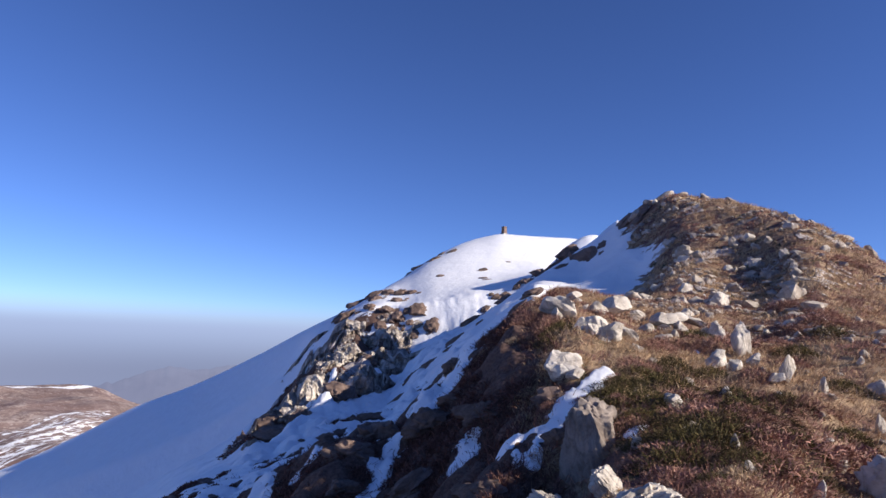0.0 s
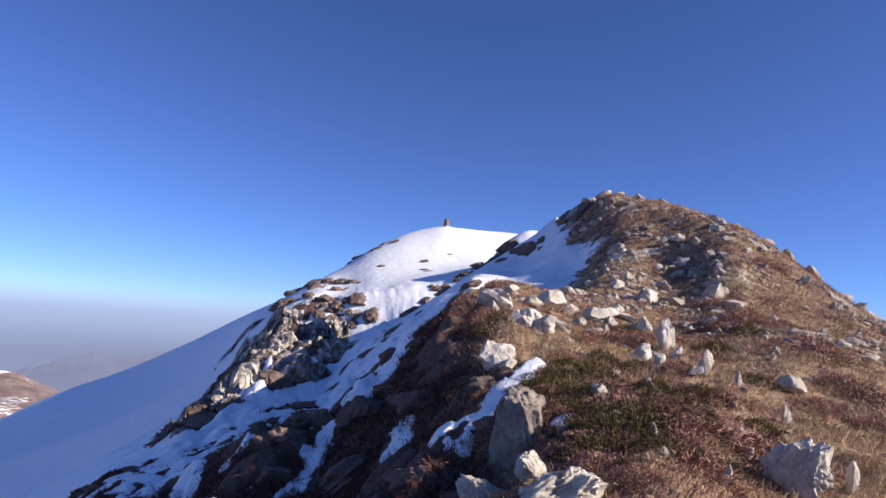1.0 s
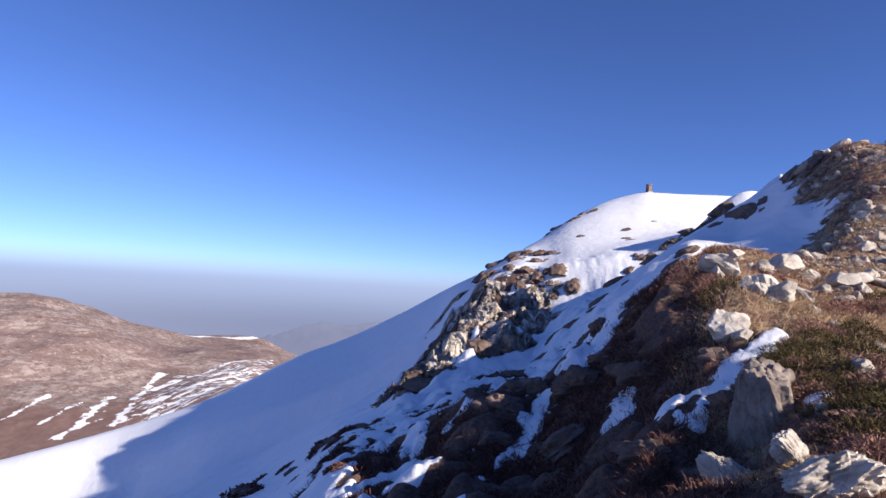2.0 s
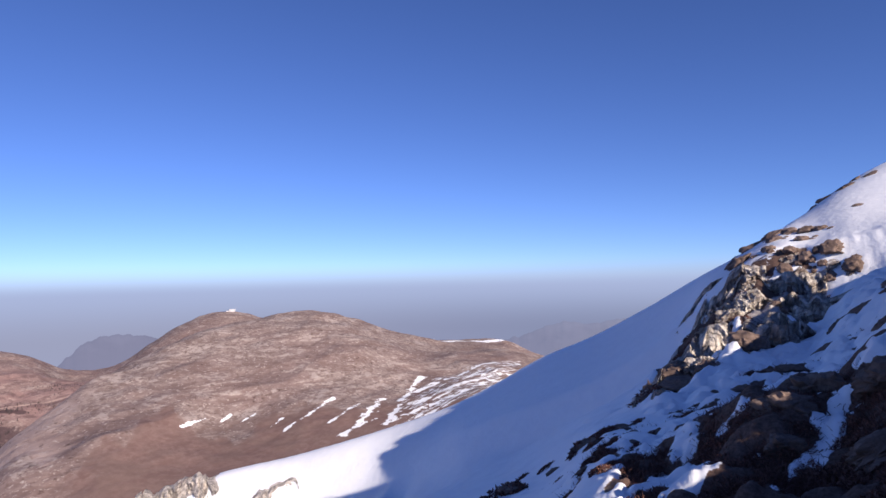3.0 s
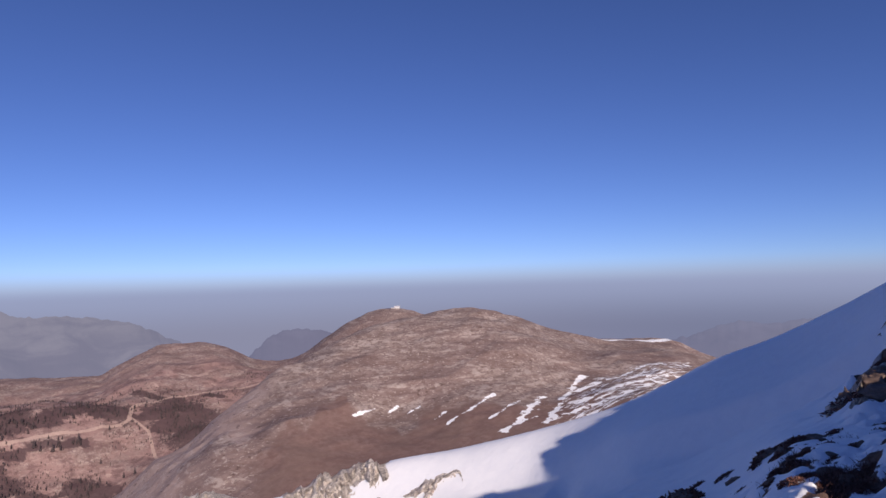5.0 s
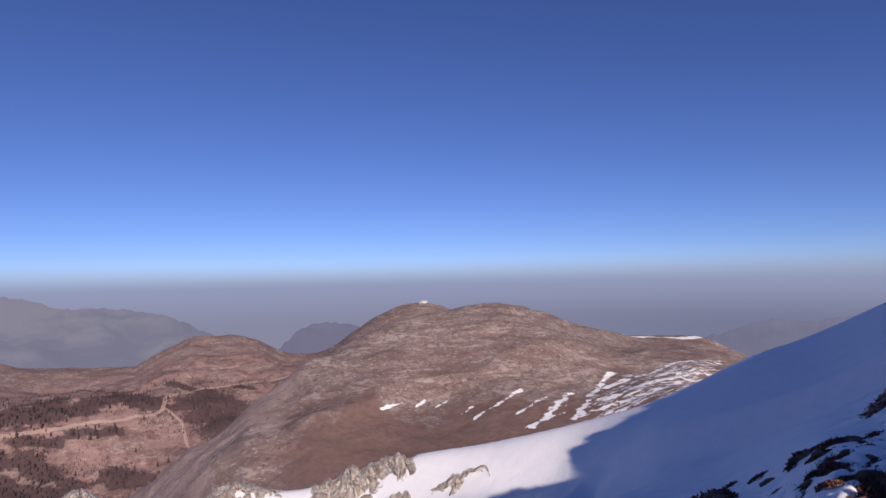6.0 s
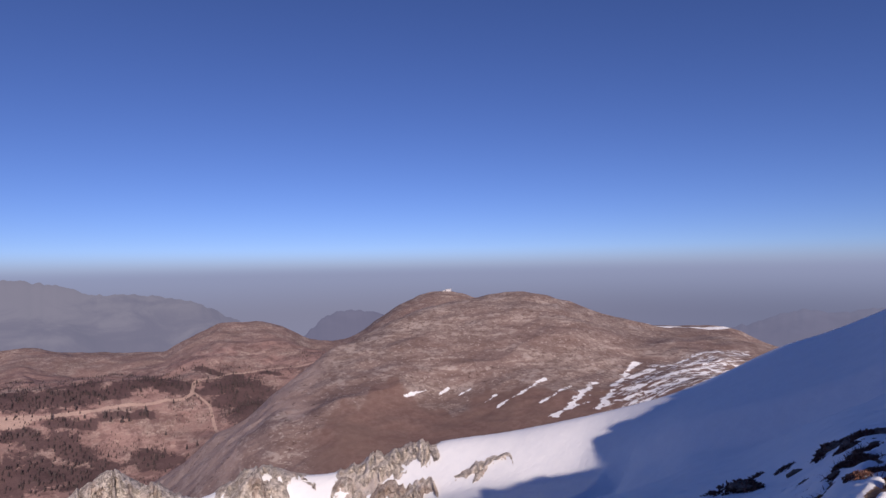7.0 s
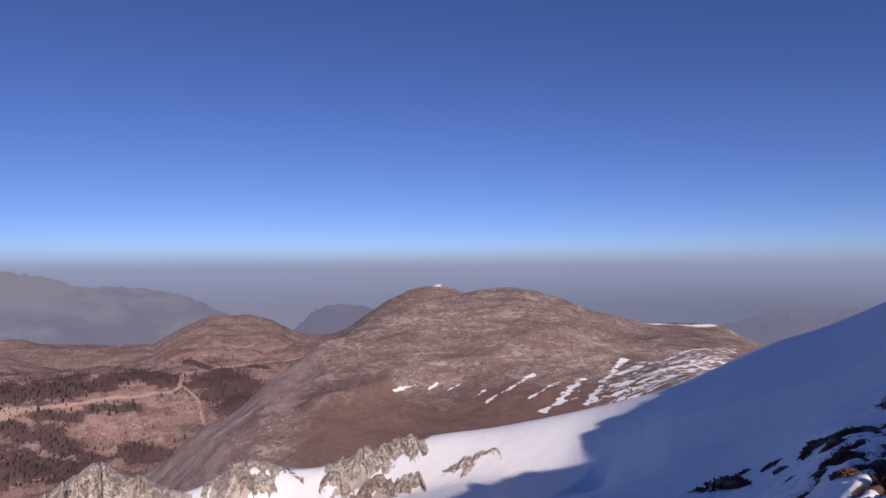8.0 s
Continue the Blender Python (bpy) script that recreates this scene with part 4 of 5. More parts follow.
SUMMIT_EDGE = [(*plan(a, r), w, h) for a, r, w, h in [(-15.6, 42, 1.1, 0.5), (-16.8, 43, 0.9, 0.45), (-18, 43.6, 1.2, 0.5), (-19.4, 43.6, 0.9, 0.35), (-21.2, 42.4, 0.8, 0.3), (-23.3, 41.4, 0.9, 0.35), (-25.6, 39, 0.8, 0.3), (-27.4, 37.8, 0.9, 0.4),
                                                      (-29.2, 36.4, 0.8, 0.35), (-31, 35, 0.9, 0.35), (-32.6, 33, 0.7, 0.4), (-34.4, 30.4, 0.8, 0.35), (-36.4, 28.6, 0.7, 0.3), (-38.4, 26.8, 0.8, 0.3)]]
OUTCROP_HEAD = [(-9.0, 83.4, 2.4, 0.9), (-7.1, 81.9, 2.7, 0.9), (-5.7, 80.9, 1.8, 0.7), (-10.0, 78.9, 2.3, 0.8), (-7.3, 76.4, 2.0, 0.8), (-4.2, 69.6, 2.6, 0.9), (-7.8, 70.5, 1.6, 0.7), (-6.3, 69.5, 1.8, 0.8), (-8.2, 68.8, 1.8, 0.8), (-9.9, 72.9, 1.9, 0.8),
                (-2.5, 67.5, 2.2, 1.1), (-4.9, 68.7, 1.2, 0.5)]
SADDLE_EDGE = [(4.3, 69.1, 1.5, 0.6), (9.0, 70.1, 2.4, 0.9), (7.7, 69.8, 1.8, 0.7), (6.6, 69.6, 1.6, 0.6), (5.2, 69.0, 1.6, 0.6), (3.1, 67.5, 1.6, 0.6), (1.3, 31.0, 0.75, 0.25), (0.5, 33.5, 0.9, 0.25), (3.8, 83.9, 1.9, 0.4), (8.0, 102.2, 1.5, 0.4)]
OUTCROP_FOOT = [(-7.7, 27.6, 1.5, 1.3), (-8.4, 26.8, 1.1, 1.2), (-7.1, 25.8, 1.6, 0.8), (-6.0, 26.4, 1.4, 0.9), (-5.2, 29.0, 1.6, 1.1), (-9.3, 29.5, 1.2, 1.0)]
PALE = [boulder_mesh(10 + k, MAT_PALE, 4, 9 + k % 5, 0.13) for k in range(9)]
PEBBLES = [boulder_mesh(10 + k, MAT_STONE if k % 4 else MAT_PALE, 3, 7 + k % 4, 0.14) for k in range(12)]
BLOCKS = [crag_mesh(110 + k, MAT_PALE, 5, 0.2, 0.1) for k in range(6)]
CRAGS = [crag_mesh(40 + k, MAT_TIER, 5, 0.26, 0.12) for k in range(10)]
DARKS = [crag_mesh(60 + k, MAT_DARK, 4, 0.22, 0.1) for k in range(6)]
RIBS = [crag_mesh(170 + k, MAT_DARK, 4, 0.3, 0.08) for k in range(6)]


def broken(spots, count, seed):
    """The spots, each with smaller neighbours."""
    rng = random.Random(seed)
    out = []
    for x, y, w, h in spots:
        out.append((x, y, w, h))
        for k in range(count):
            q = rng.uniform(0.25, 0.6)
            out.append((x + rng.uniform(-0.8, 0.8) * w, y + rng.uniform(-0.8, 0.4) * w, w * q, h * q * rng.uniform(0.8, 1.5)))
    return out


def rocks(name, spots, meshes, label, category, group, sink=0.18, deep=1.0, wide=1.1, seed=1, lay=0.6):
    rng = random.Random(seed)
    for k, (x, y, w, h) in enumerate(spots):
        ob = new(name, meshes[(k * 5 + seed) % len(meshes)])
        place(ob, x, y, w * wide, w * deep * rng.uniform(0.8, 1.15), h, sink, rng.uniform(-25, 25) + 180 * rng.randint(0, 1), rng.uniform(-8, 8), rng.uniform(-8, 8), lay)
        tagged(ob, label, category, group)


rocks("boulder", [(x, y, w * 1.25, h * 0.8) for x, y, w, h in broken(SHOULDER, 2, 9)], PALE, "pale limestone boulder bedded in heather on the ridge", "rock", "boulders on the ridge", 0.3, seed=2)
rocks("boulder", SLOPE, PALE, "pale limestone rock standing in dry grass", "rock", "boulders on the ridge", seed=3)
rocks("boulder", NEAR, BLOCKS, "large weathered limestone boulder in heather and grass", "rock", "boulders on the ridge", 0.25, seed=4)


def slab_mesh(seed, mat):
    """A standing slab with a steep face to the front, split upright, with a blunt sloping top."""
    d, faces = SPHERE[5]
    n = np.array([(-0.72, -0.66, 0.22), (0.93, -0.30, 0.2), (0.2, -0.25, 0.95), (-0.1, 1.0, 0.1), (-0.95, 0.3, 0.1), (-0.45, 0.1, 0.88), (0.1, -0.97, 0.2), (0, 0, -1)])
    n = n / np.linalg.norm(n, axis=1)[:, None]
    h = np.array([0.55, 0.62, 0.74, 0.6, 0.7, 0.86, 0.72, 0.7])
    dots = d @ n.T
    co = d * np.min(np.where(dots > 0.05, h / np.maximum(dots, 0.05), 9), axis=1)[:, None]
    lump = fbm(co[:, 0] * 2.2 + co[:, 2] * 0.5 + seed, co[:, 1] * 2.2 - co[:, 2] * 0.4, 4, seed, 0.55)
    grit = np.abs(fbm(co[:, 0] * 6 + co[:, 2] * 2 + seed, co[:, 1] * 6 - co[:, 2] * 2, 4, seed + 9, 0.6))
    co = co * (1 + 0.09 * lump + 0.10 * (grit - 0.3))[:, None]
    lo, hi = co.min(0), co.max(0)
    co = (co - (lo + hi) / 2) / (hi - lo)
    co[:, 2] += 0.5
    return tri_mesh("slab", co, faces, mat, 40)


# the slab's shade is partly in its dark material
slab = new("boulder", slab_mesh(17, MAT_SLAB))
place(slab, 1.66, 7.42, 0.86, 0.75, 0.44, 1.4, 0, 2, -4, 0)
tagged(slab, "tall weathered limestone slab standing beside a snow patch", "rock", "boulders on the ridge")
rocks("boulder", [(x, y, w * 0.62, h * 0.6) for x, y, w, h in SUMMIT], PEBBLES, "pale limestone boulder on the grassy summit slope", "rock", "boulders on the summit", 0.4, seed=5)
rocks("crag", [(x, y, w * 0.75, h * (0.4 if y < 45 else 0.25)) for x, y, w, h in broken(OUTCROP, 1, 13)], CRAGS, "craggy weathered limestone outcrop above the snow", "rock outcrop", "outcrop crags", 0.35, 1.1, 1.3, seed=6)
rocks("crag", [(x, y, w * 0.6, h * 0.3) for x, y, w, h in broken(OUTCROP, 3, 3) if (x, y, w, h) not in OUTCROP], DARKS, "dark heathy rock between the pale outcrop crags", "rock outcrop", "outcrop crags", 0.4, 1.1, 1.2, seed=18)
rocks("crag", [(x, y, w * 0.7, h * 0.5) for x, y, w, h in broken(OUTCROP_TOP, 1, 28)], [DARKS[0], CRAGS[2], DARKS[1], DARKS[3], CRAGS[4]], "brown weathered crag among snow below the dome", "rock outcrop", "outcrop crags", 0.45, 1.1, 1.15, seed=26, lay=0.8)
rocks("crag", [(x, y, w * 0.8, h * 0.9) for x, y, w, h in broken(OUTCROP_HEAD, 2, 51)], [DARKS[0], CRAGS[2], DARKS[1], DARKS[3], DARKS[5]], "brown weathered crag among snow below the dome", "rock outcrop", "outcrop crags", 0.35, 1.0, 1.1, seed=53, lay=0.7)
rocks("crag", [(x, y, w * 0.8, h * 0.9) for x, y, w, h in broken(SADDLE_EDGE, 2, 57)], DARKS, "dark rock showing through snow at the saddle", "rock outcrop", "saddle rocks", 0.35, 1.0, 1.1, seed=59, lay=0.7)
rocks("boulder", broken(SUMMIT_EDGE, 1, 33), [PEBBLES[1], PEBBLES[4], DARKS[2], PEBBLES[7], DARKS[4]], "grey limestone boulder on the summit skyline", "rock", "boulders on the summit", 0.4, seed=35)
rocks("crag", [(x, y, w, h * 0.7) for x, y, w, h in broken(OUTCROP_FOOT, 2, 8)], [CRAGS[1], *DARKS[:2], CRAGS[4], *DARKS[3:5]], "craggy limestone foot of the outcrop above snow", "rock outcrop", "outcrop crags", 0.4, 1.0, 1.1, seed=16)
rocks("rock", [(x, y, w * 1.1, h * 0.7) for x, y, w, h in broken(CREST, 2, 6)], DARKS, "low weathered rock breaking through the snow dome", "rock outcrop", "dome rocks", 0.6, 1.3, 1.1, seed=7, lay=1.0)
rocks("rock_ledge", [(x, y, w * 1.1, h * 0.8) for x, y, w, h in broken(LEDGE, 3, 7)], DARKS, "dark heathy rock ledge at the snow's edge", "rock outcrop", "ledge rocks", 0.4, 1.2, 1.15, seed=8, lay=1.0)
rocks("rock", [(x, y, w * 1.0, h * 0.34) for x, y, w, h in RIB[1:]], RIBS, "dark brown crag on the shaded rocky flank", "rock outcrop", "flank crags", 0.55, 0.7, 1.1, seed=9)
rocks("rock", [(x, y, w * 0.55, h * 0.4) for x, y, w, h in broken(SNOWROCK, 2, 5)], DARKS, "dark heath-covered rock poking through shaded snow", "rock", "rocks in the snow", 0.3, 1.0, 1.0, seed=10)
rocks("rock", broken(BELT, 3, 15), DARKS, "dark heathy rock breaking through shaded snow", "rock", "rocks in the snow", 0.4, 0.8, 1.1, seed=19, lay=1.0)


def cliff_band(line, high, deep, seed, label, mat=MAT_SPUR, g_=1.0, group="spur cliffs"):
    """A jagged band of fluted rock along a line of plan points, its ends running out into the slope."""
    pts = np.array(line, float)
    run = np.concatenate([[0], np.cumsum(np.hypot(*np.diff(pts, axis=0).T))])
    n = int(run[-1] / (0.28 * g_)) + 8
    w = np.linspace(0, run[-1], n)
    bx, by = np.interp(w, run, pts[:, 0]), np.interp(w, run, pts[:, 1])
    bx, by = bx + 0.9 * g_ * fbm(w / (4 * g_), w * 0 + seed, 3, seed), by + 0.9 * g_ * fbm(w / (4 * g_), w * 0 - seed, 3, seed + 3)
    out = -np.stack([bx, by], 1) / np.hypot(bx, by)[:, None]
    tall = high * np.sin(np.pi * np.clip(w / run[-1], 0.0, 1)) ** 0.6 * (0.7 + 0.28 * fbm(w / (4.5 * g_), w * 0, 4, seed + 7, 0.5))
    # section from the foot in front, over the top, to the foot behind: reach and height
    off = np.concatenate([np.linspace(0.62, 0.30, 22), np.linspace(0.22, -0.42, 9), np.linspace(-0.5, -0.62, 6)])
    rise = np.concatenate([np.linspace(-0.9, 0.9, 22), np.full(9, 1.0), np.linspace(0.7, -0.9, 6)])
    s_, v_ = np.meshgrid(w / g_, rise, indexing="ij")
    z = np.maximum(tall, -0.6)[:, None] * rise[None, :]
    flute = fbm(s_ / 1.1 + 0.4 * v_, v_ * 0.55 + seed, 5, seed + 11, 0.62)
    steps = np.abs(fbm(s_ / 2.8 + seed, v_ * 1.8, 4, seed + 13, 0.6))
    reach = deep * (off[None, :] + 0.24 * flute - 0.3 * (steps - 0.3))
    x, y = bx[:, None] + out[:, :1] * reach, by[:, None] + out[:, 1:] * reach
    z = z + 0.11 * tall[:, None] * fbm(s_ / 1.6, off[None, :] * 3 + seed, 4, seed + 17, 0.6)
    foot = ground_at(bx, by)[:, None]
    foot = foot + 0.35 * (ground_at(x.ravel(), y.ravel()).reshape(x.shape) - foot)
    me = mesh_grid("cliff", w, rise, foot + z - 0.25 * g_, x, y)
    me.materials.append(mat)
    me.set_sharp_from_angle(angle=radians(48))
    return tagged(new("cliff", me), label, "rock outcrop", group)


KNOLL, FACE = "sunlit pale limestone knoll at the end of the spur", "fluted pale limestone cliff cresting the snowy spur"
RIB_ROCK, LOW_ROCK = "rust-stained limestone rib standing out of spur snow", "low pale limestone ledge breaking through spur snow"
for line, high, deep, label in [
        ([(-168, 10), (-162, 18), (-160, 25), (-156, 33), (-152, 40)], 2.6, 7, KNOLL), ([(-160, 13), (-155, 22), (-152, 30), (-149, 36)], 2.2, 6, KNOLL), ([(-151, 14), (-148, 24), (-146, 31)], 2.0, 5, KNOLL),
        ([(-151, 44), (-150, 51), (-146, 57), (-140, 64)], 2.2, 6, KNOLL), ([(-146, 46), (-144, 52), (-139, 58)], 1.8, 5, KNOLL),
        ([(-137, 69), (-131, 74.5), (-124, 79.5), (-116, 82.5)], 3.4, 5, FACE), ([(-132, 70.5), (-127, 74.5), (-121, 78.2)], 2.4, 3.5, FACE),
        ([(-134, 65.5), (-130, 68.5), (-126, 70.5)], 2.2, 3.5, RIB_ROCK), ([(-125, 69), (-121, 72.5), (-117, 75)], 2.6, 3.5, RIB_ROCK), ([(-118, 73.5), (-113, 76), (-108.5, 76.8)], 3.0, 4, RIB_ROCK), ([(-126, 65), (-121, 68.5), (-117, 70)], 2.2, 3, RIB_ROCK),
        ([(-109, 80.5), (-105, 83.5), (-101, 86), (-97, 88.5)], 1.5, 2.6, LOW_ROCK), ([(-103.5, 82), (-101, 84)], 1.2, 1.8, LOW_ROCK)]:
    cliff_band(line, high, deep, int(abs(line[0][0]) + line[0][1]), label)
# the tiers of the outcrop above the near snow
for line, high, deep, seed in [
        ([(-8.4, 24.0), (-8.6, 26.5), (-8.0, 29.0)], 1.1, 1.2, 5), ([(-9.2, 28.6), (-8.2, 30.6), (-7.0, 31.6), (-5.9, 32.4)], 2.0, 1.8, 6), ([(-7.6, 35.0), (-6.0, 35.2), (-4.4, 34.6), (-3.2, 35.4)], 2.6, 2.2, 7),
        ([(-10.2, 37.5), (-8.6, 37.0), (-7.0, 37.4)], 1.4, 1.6, 8), ([(-9.6, 42.5), (-7.6, 42.0), (-5.4, 41.4), (-3.0, 41.2)], 2.0, 2.2, 9), ([(-11, 47.5), (-8.6, 47.4), (-6.0, 47.6), (-3.2, 48.2)], 1.7, 2.2, 10),
        ([(-12.5, 54), (-9.5, 53.5), (-6.5, 53.8)], 1.2, 2.0, 11), ([(-4.6, 52.5), (-2.4, 52.8), (-0.4, 50.5)], 1.0, 1.6, 12), ([(-18, 71), (-14, 70), (-10, 69.4)], 1.3, 2.4, 13), ([(-11, 67.6), (-7, 67.8), (-3.5, 68.4)], 1.2, 2.2, 14), ([(-15, 67), (-11.5, 65.6), (-8, 65)], 1.4, 2.2, 16), ([(-6.5, 64.6), (-3.5, 65.4), (-0.5, 66.5)], 1.0, 1.8, 17),
        ([(-12.5, 62.5), (-9.5, 61.5), (-6.5, 61.5)], 1.3, 2.0, 18), ([(-20, 74), (-16.5, 73.2), (-13, 72.6)], 1.0, 2.0, 19), ([(-4.6, 41.0), (-2.8, 40.4), (-1.2, 41.2)], 0.9, 1.4, 15)]:
    cliff_band(line, high, deep, seed, "weathered limestone tier of the outcrop, snow in its gaps", MAT_TIER, 0.45, "outcrop tiers")


# ---- loose stones on the slope ----
def snow_at(x, y):
    return snow_cover(np.degrees(np.arctan2(-x, y)), np.hypot(x, y), x, y)


def scatter_stones(count, seed):
    rng = np.random.default_rng(seed)
    made = 0
    while made < count:
        far = rng.uniform() < 0.85
        az = rng.uniform(-43, -14)
        r = rng.uniform(20, 41) if far else rng.uniform(6.5, 20)
        x, y = plan(az, r)
        if fbm(np.array([x / 3.1]), np.array([y / 3.1]), 3, 101)[0] < (0.0 if far else 0.1) or snow_at(np.array([x]), np.array([y]))[0] > -0.1:
            continue
        w = rng.lognormal(-1.38, 0.5) * (1.0 if far else 0.5)
        ob = new("stone", PEBBLES[int(rng.integers(len(PEBBLES)))])
        place(ob, x, y, w, w * rng.uniform(0.7, 1.1), w * rng.uniform(0.4, 0.8), 0.35, rng.uniform(0, 360), rng.uniform(-14, 14), rng.uniform(-14, 14))
        tagged(ob, "grey-white limestone stone lying in grass and heather", "stone", "loose stones")
        made += 1


scatter_stones(295, 7)


def rubble(seed, count):
    """Small broken stone strewn over the upper slope, in one mesh."""
    rng = np.random.default_rng(seed)
    d, faces = sphere_points(1)
    az, r = rng.uniform(-44, -13, count * 4), rng.uniform(15, 42, count * 4)
    x, y = -np.sin(np.radians(az)) * r, np.cos(np.radians(az)) * r
    ok = (fbm(x / 3.1, y / 3.1, 3, 101) > 0.28 - r / 90) & (snow_at(x, y) < -0.1)
    x, y = x[ok][:count], y[ok][:count]
    z = ground_at(x, y)
    cos, fs = [], []
    for k in range(len(x)):
        size = rng.lognormal(-2.1, 0.6)
        co = d * rng.uniform(0.5, 1.15, len(d))[:, None] * np.array([1, rng.uniform(0.6, 1), rng.uniform(0.25, 0.6)]) * size * 0.55
        a = rng.uniform(0, math.tau)
        co = np.stack([co[:, 0] * math.cos(a) - co[:, 1] * math.sin(a), co[:, 0] * math.sin(a) + co[:, 1] * math.cos(a), co[:, 2]], 1)
        cos.append(co + np.array([x[k], y[k], z[k] + 0.1 * size]))
        fs.append(faces + k * len(d))
    return tagged(new("rubble", tri_mesh("rubble", np.concatenate(cos), np.concatenate(fs), MAT_STONE, 12)), "pale broken stone strewn over the grassy slope", "stones", kind="stuff")


rubble(17, 4200)


# ---- plants ----
def blade_mesh(name, base, direction, length, width, rng, mat):
    """Tapered, bent blades joined in one mesh."""
    n = len(base)
    side = np.cross(direction, rng.normal(size=(n, 3)))
    side /= np.linalg.norm(side, axis=1)[:, None] + 1e-9
    w = (width * 0.5)[:, None] * side
    droop = np.zeros((n, 3))
    droop[:, 2] = -length * rng.uniform(0.05, 0.3, n)
    mid = base + direction * (length * 0.55)[:, None]
    tip = base + direction * length[:, None] + droop
    co = np.stack([base - w, base + w, mid - 0.75 * w, mid + 0.75 * w, tip], 1).reshape(-1, 3)
    i = np.arange(n)[:, None] * 5
    tris = np.concatenate([i + np.array([[0, 1, 3]]), i + np.array([[0, 3, 2]]), i + np.array([[2, 3, 4]])], 1).reshape(-1, 3)
    me = bpy.data.meshes.new(name)
    me.vertices.add(len(co))
    me.vertices.foreach_set("co", co.astype(np.float32).ravel())
    me.loops.add(tris.size)
    me.loops.foreach_set("vertex_index", tris.ravel().astype(np.int32))
    me.polygons.add(len(tris))
    me.polygons.foreach_set("loop_start", np.arange(0, tris.size, 3, dtype=np.int32))
    me.update(calc_edges=True)
    me.materials.append(mat)
    return me


def spots_in(rng, n, a0, a1, r0, r1, power):
    """Plan points, thinning out with distance."""
    az = rng.uniform(a0, a1, n)
    u = rng.uniform(0, 1, n)
    k = 2 - power
    r = (r0 ** k + u * (r1 ** k - r0 ** k)) ** (1 / k)
    return -np.sin(np.radians(az)) * r, np.cos(np.radians(az)) * r, r


def tufts(name, label, mat, seed, n, per, region, size, width, spread, up, keep):
    rng = np.random.default_rng(seed)
    x, y, r = spots_in(rng, n, *region)
    ok = keep(x, y, r)
    x, y, r = x[ok], y[ok], r[ok]
    scale = rng.uniform(0.6, 1.3, len(x)) * (1 + r / 60)
    x, y, r, s = (np.repeat(v, per) for v in (x, y, r, scale))
    m = len(x)
    x = x + rng.normal(size=m) * spread * s
    y = y + rng.normal(size=m) * spread * s
    z = ground_at(x, y) - 0.015
    d = rng.normal(size=(m, 3)) * np.array([0.55, 0.55, 0.25]) + np.array([0.25, -0.12, up])
    d /= np.linalg.norm(d, axis=1)[:, None]
    me = blade_mesh(name, np.stack([x, y, z], 1), d, size * s * rng.uniform(0.5, 1.2, m), width * (1 + r / 9) * rng.uniform(0.6, 1.3, m), rng, mat)
    return tagged(new(name, me), label, "plants", kind="stuff")


def bare(x, y):
    return snow_at(x, y) < -0.12


tufts("grass", "dry tawny grass tufts covering the sunny slope", MAT_GRASS, 21, 15000, 13, (-46, -6, 3.0, 46, 1.25), 0.17, 0.0035, 0.06, 0.75,
      lambda x, y, r: bare(x, y) & (fbm(x / 1.9, y / 1.9, 3, 111) > -0.1))
tufts("heather", "low rust-brown heather mats between the stones", MAT_HEATHER, 22, 13000, 14, (-46, 2, 3.0, 44, 1.25), 0.13, 0.0045, 0.07, 0.8,
      lambda x, y, r: bare(x, y) & (fbm(x / 1.9, y / 1.9, 3, 111) < 0.12))
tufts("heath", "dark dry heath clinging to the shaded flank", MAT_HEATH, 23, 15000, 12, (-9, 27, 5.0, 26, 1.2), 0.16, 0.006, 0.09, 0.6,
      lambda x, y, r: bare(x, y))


def bush_mesh(name, seed, mat, sprigs=2200, width=0.0044):
    """A low mat of sprigs over a dome 1 m across and about 0.45 m high."""
    rng = np.random.default_rng(seed)
    a, q = rng.uniform(0, math.tau, sprigs), np.sqrt(rng.uniform(0, 1, sprigs))
    rim = 0.5 * (1 + 0.25 * np.sin(3 * a + seed) + 0.15 * np.sin(7 * a))
    x, y = q * rim * np.cos(a), q * rim * np.sin(a)
    z = 0.30 * (1 - q ** 2) * rng.uniform(0.5, 1.0, sprigs)
    d = np.stack([x * 1.3, y * 1.3, 0.35 + 0 * x], 1) + rng.normal(size=(sprigs, 3)) * 0.3
    d /= np.linalg.norm(d, axis=1)[:, None]
    return blade_mesh(name, np.stack([x, y, z], 1), d, rng.uniform(0.04, 0.11, sprigs), width * rng.uniform(0.7, 1.6, sprigs) * 1.6, rng, mat)


HEATHS = [bush_mesh("heath_bush", 61 + k, MAT_HEATH, 850, 0.011) for k in range(4)]
JUNIPERS = [bush_mesh("juniper_bush", 31 + k, MAT_JUNIPER) for k in range(3)]
HEATHERS = [bush_mesh("heather_bush", 41 + k, MAT_HEATHER) for k in range(3)]


def bushes(name, spots, meshes, label, group, seed):
    rng = random.Random(seed)
    for k, (x, y, w) in enumerate(spots):
        ob = new(name, meshes[k % len(meshes)])
        place(ob, x, y, w, w * rng.uniform(0.8, 1.2), w * rng.uniform(0.7, 1.0), 0.1, rng.uniform(0, 360))
        tagged(ob, label, "bush", group)


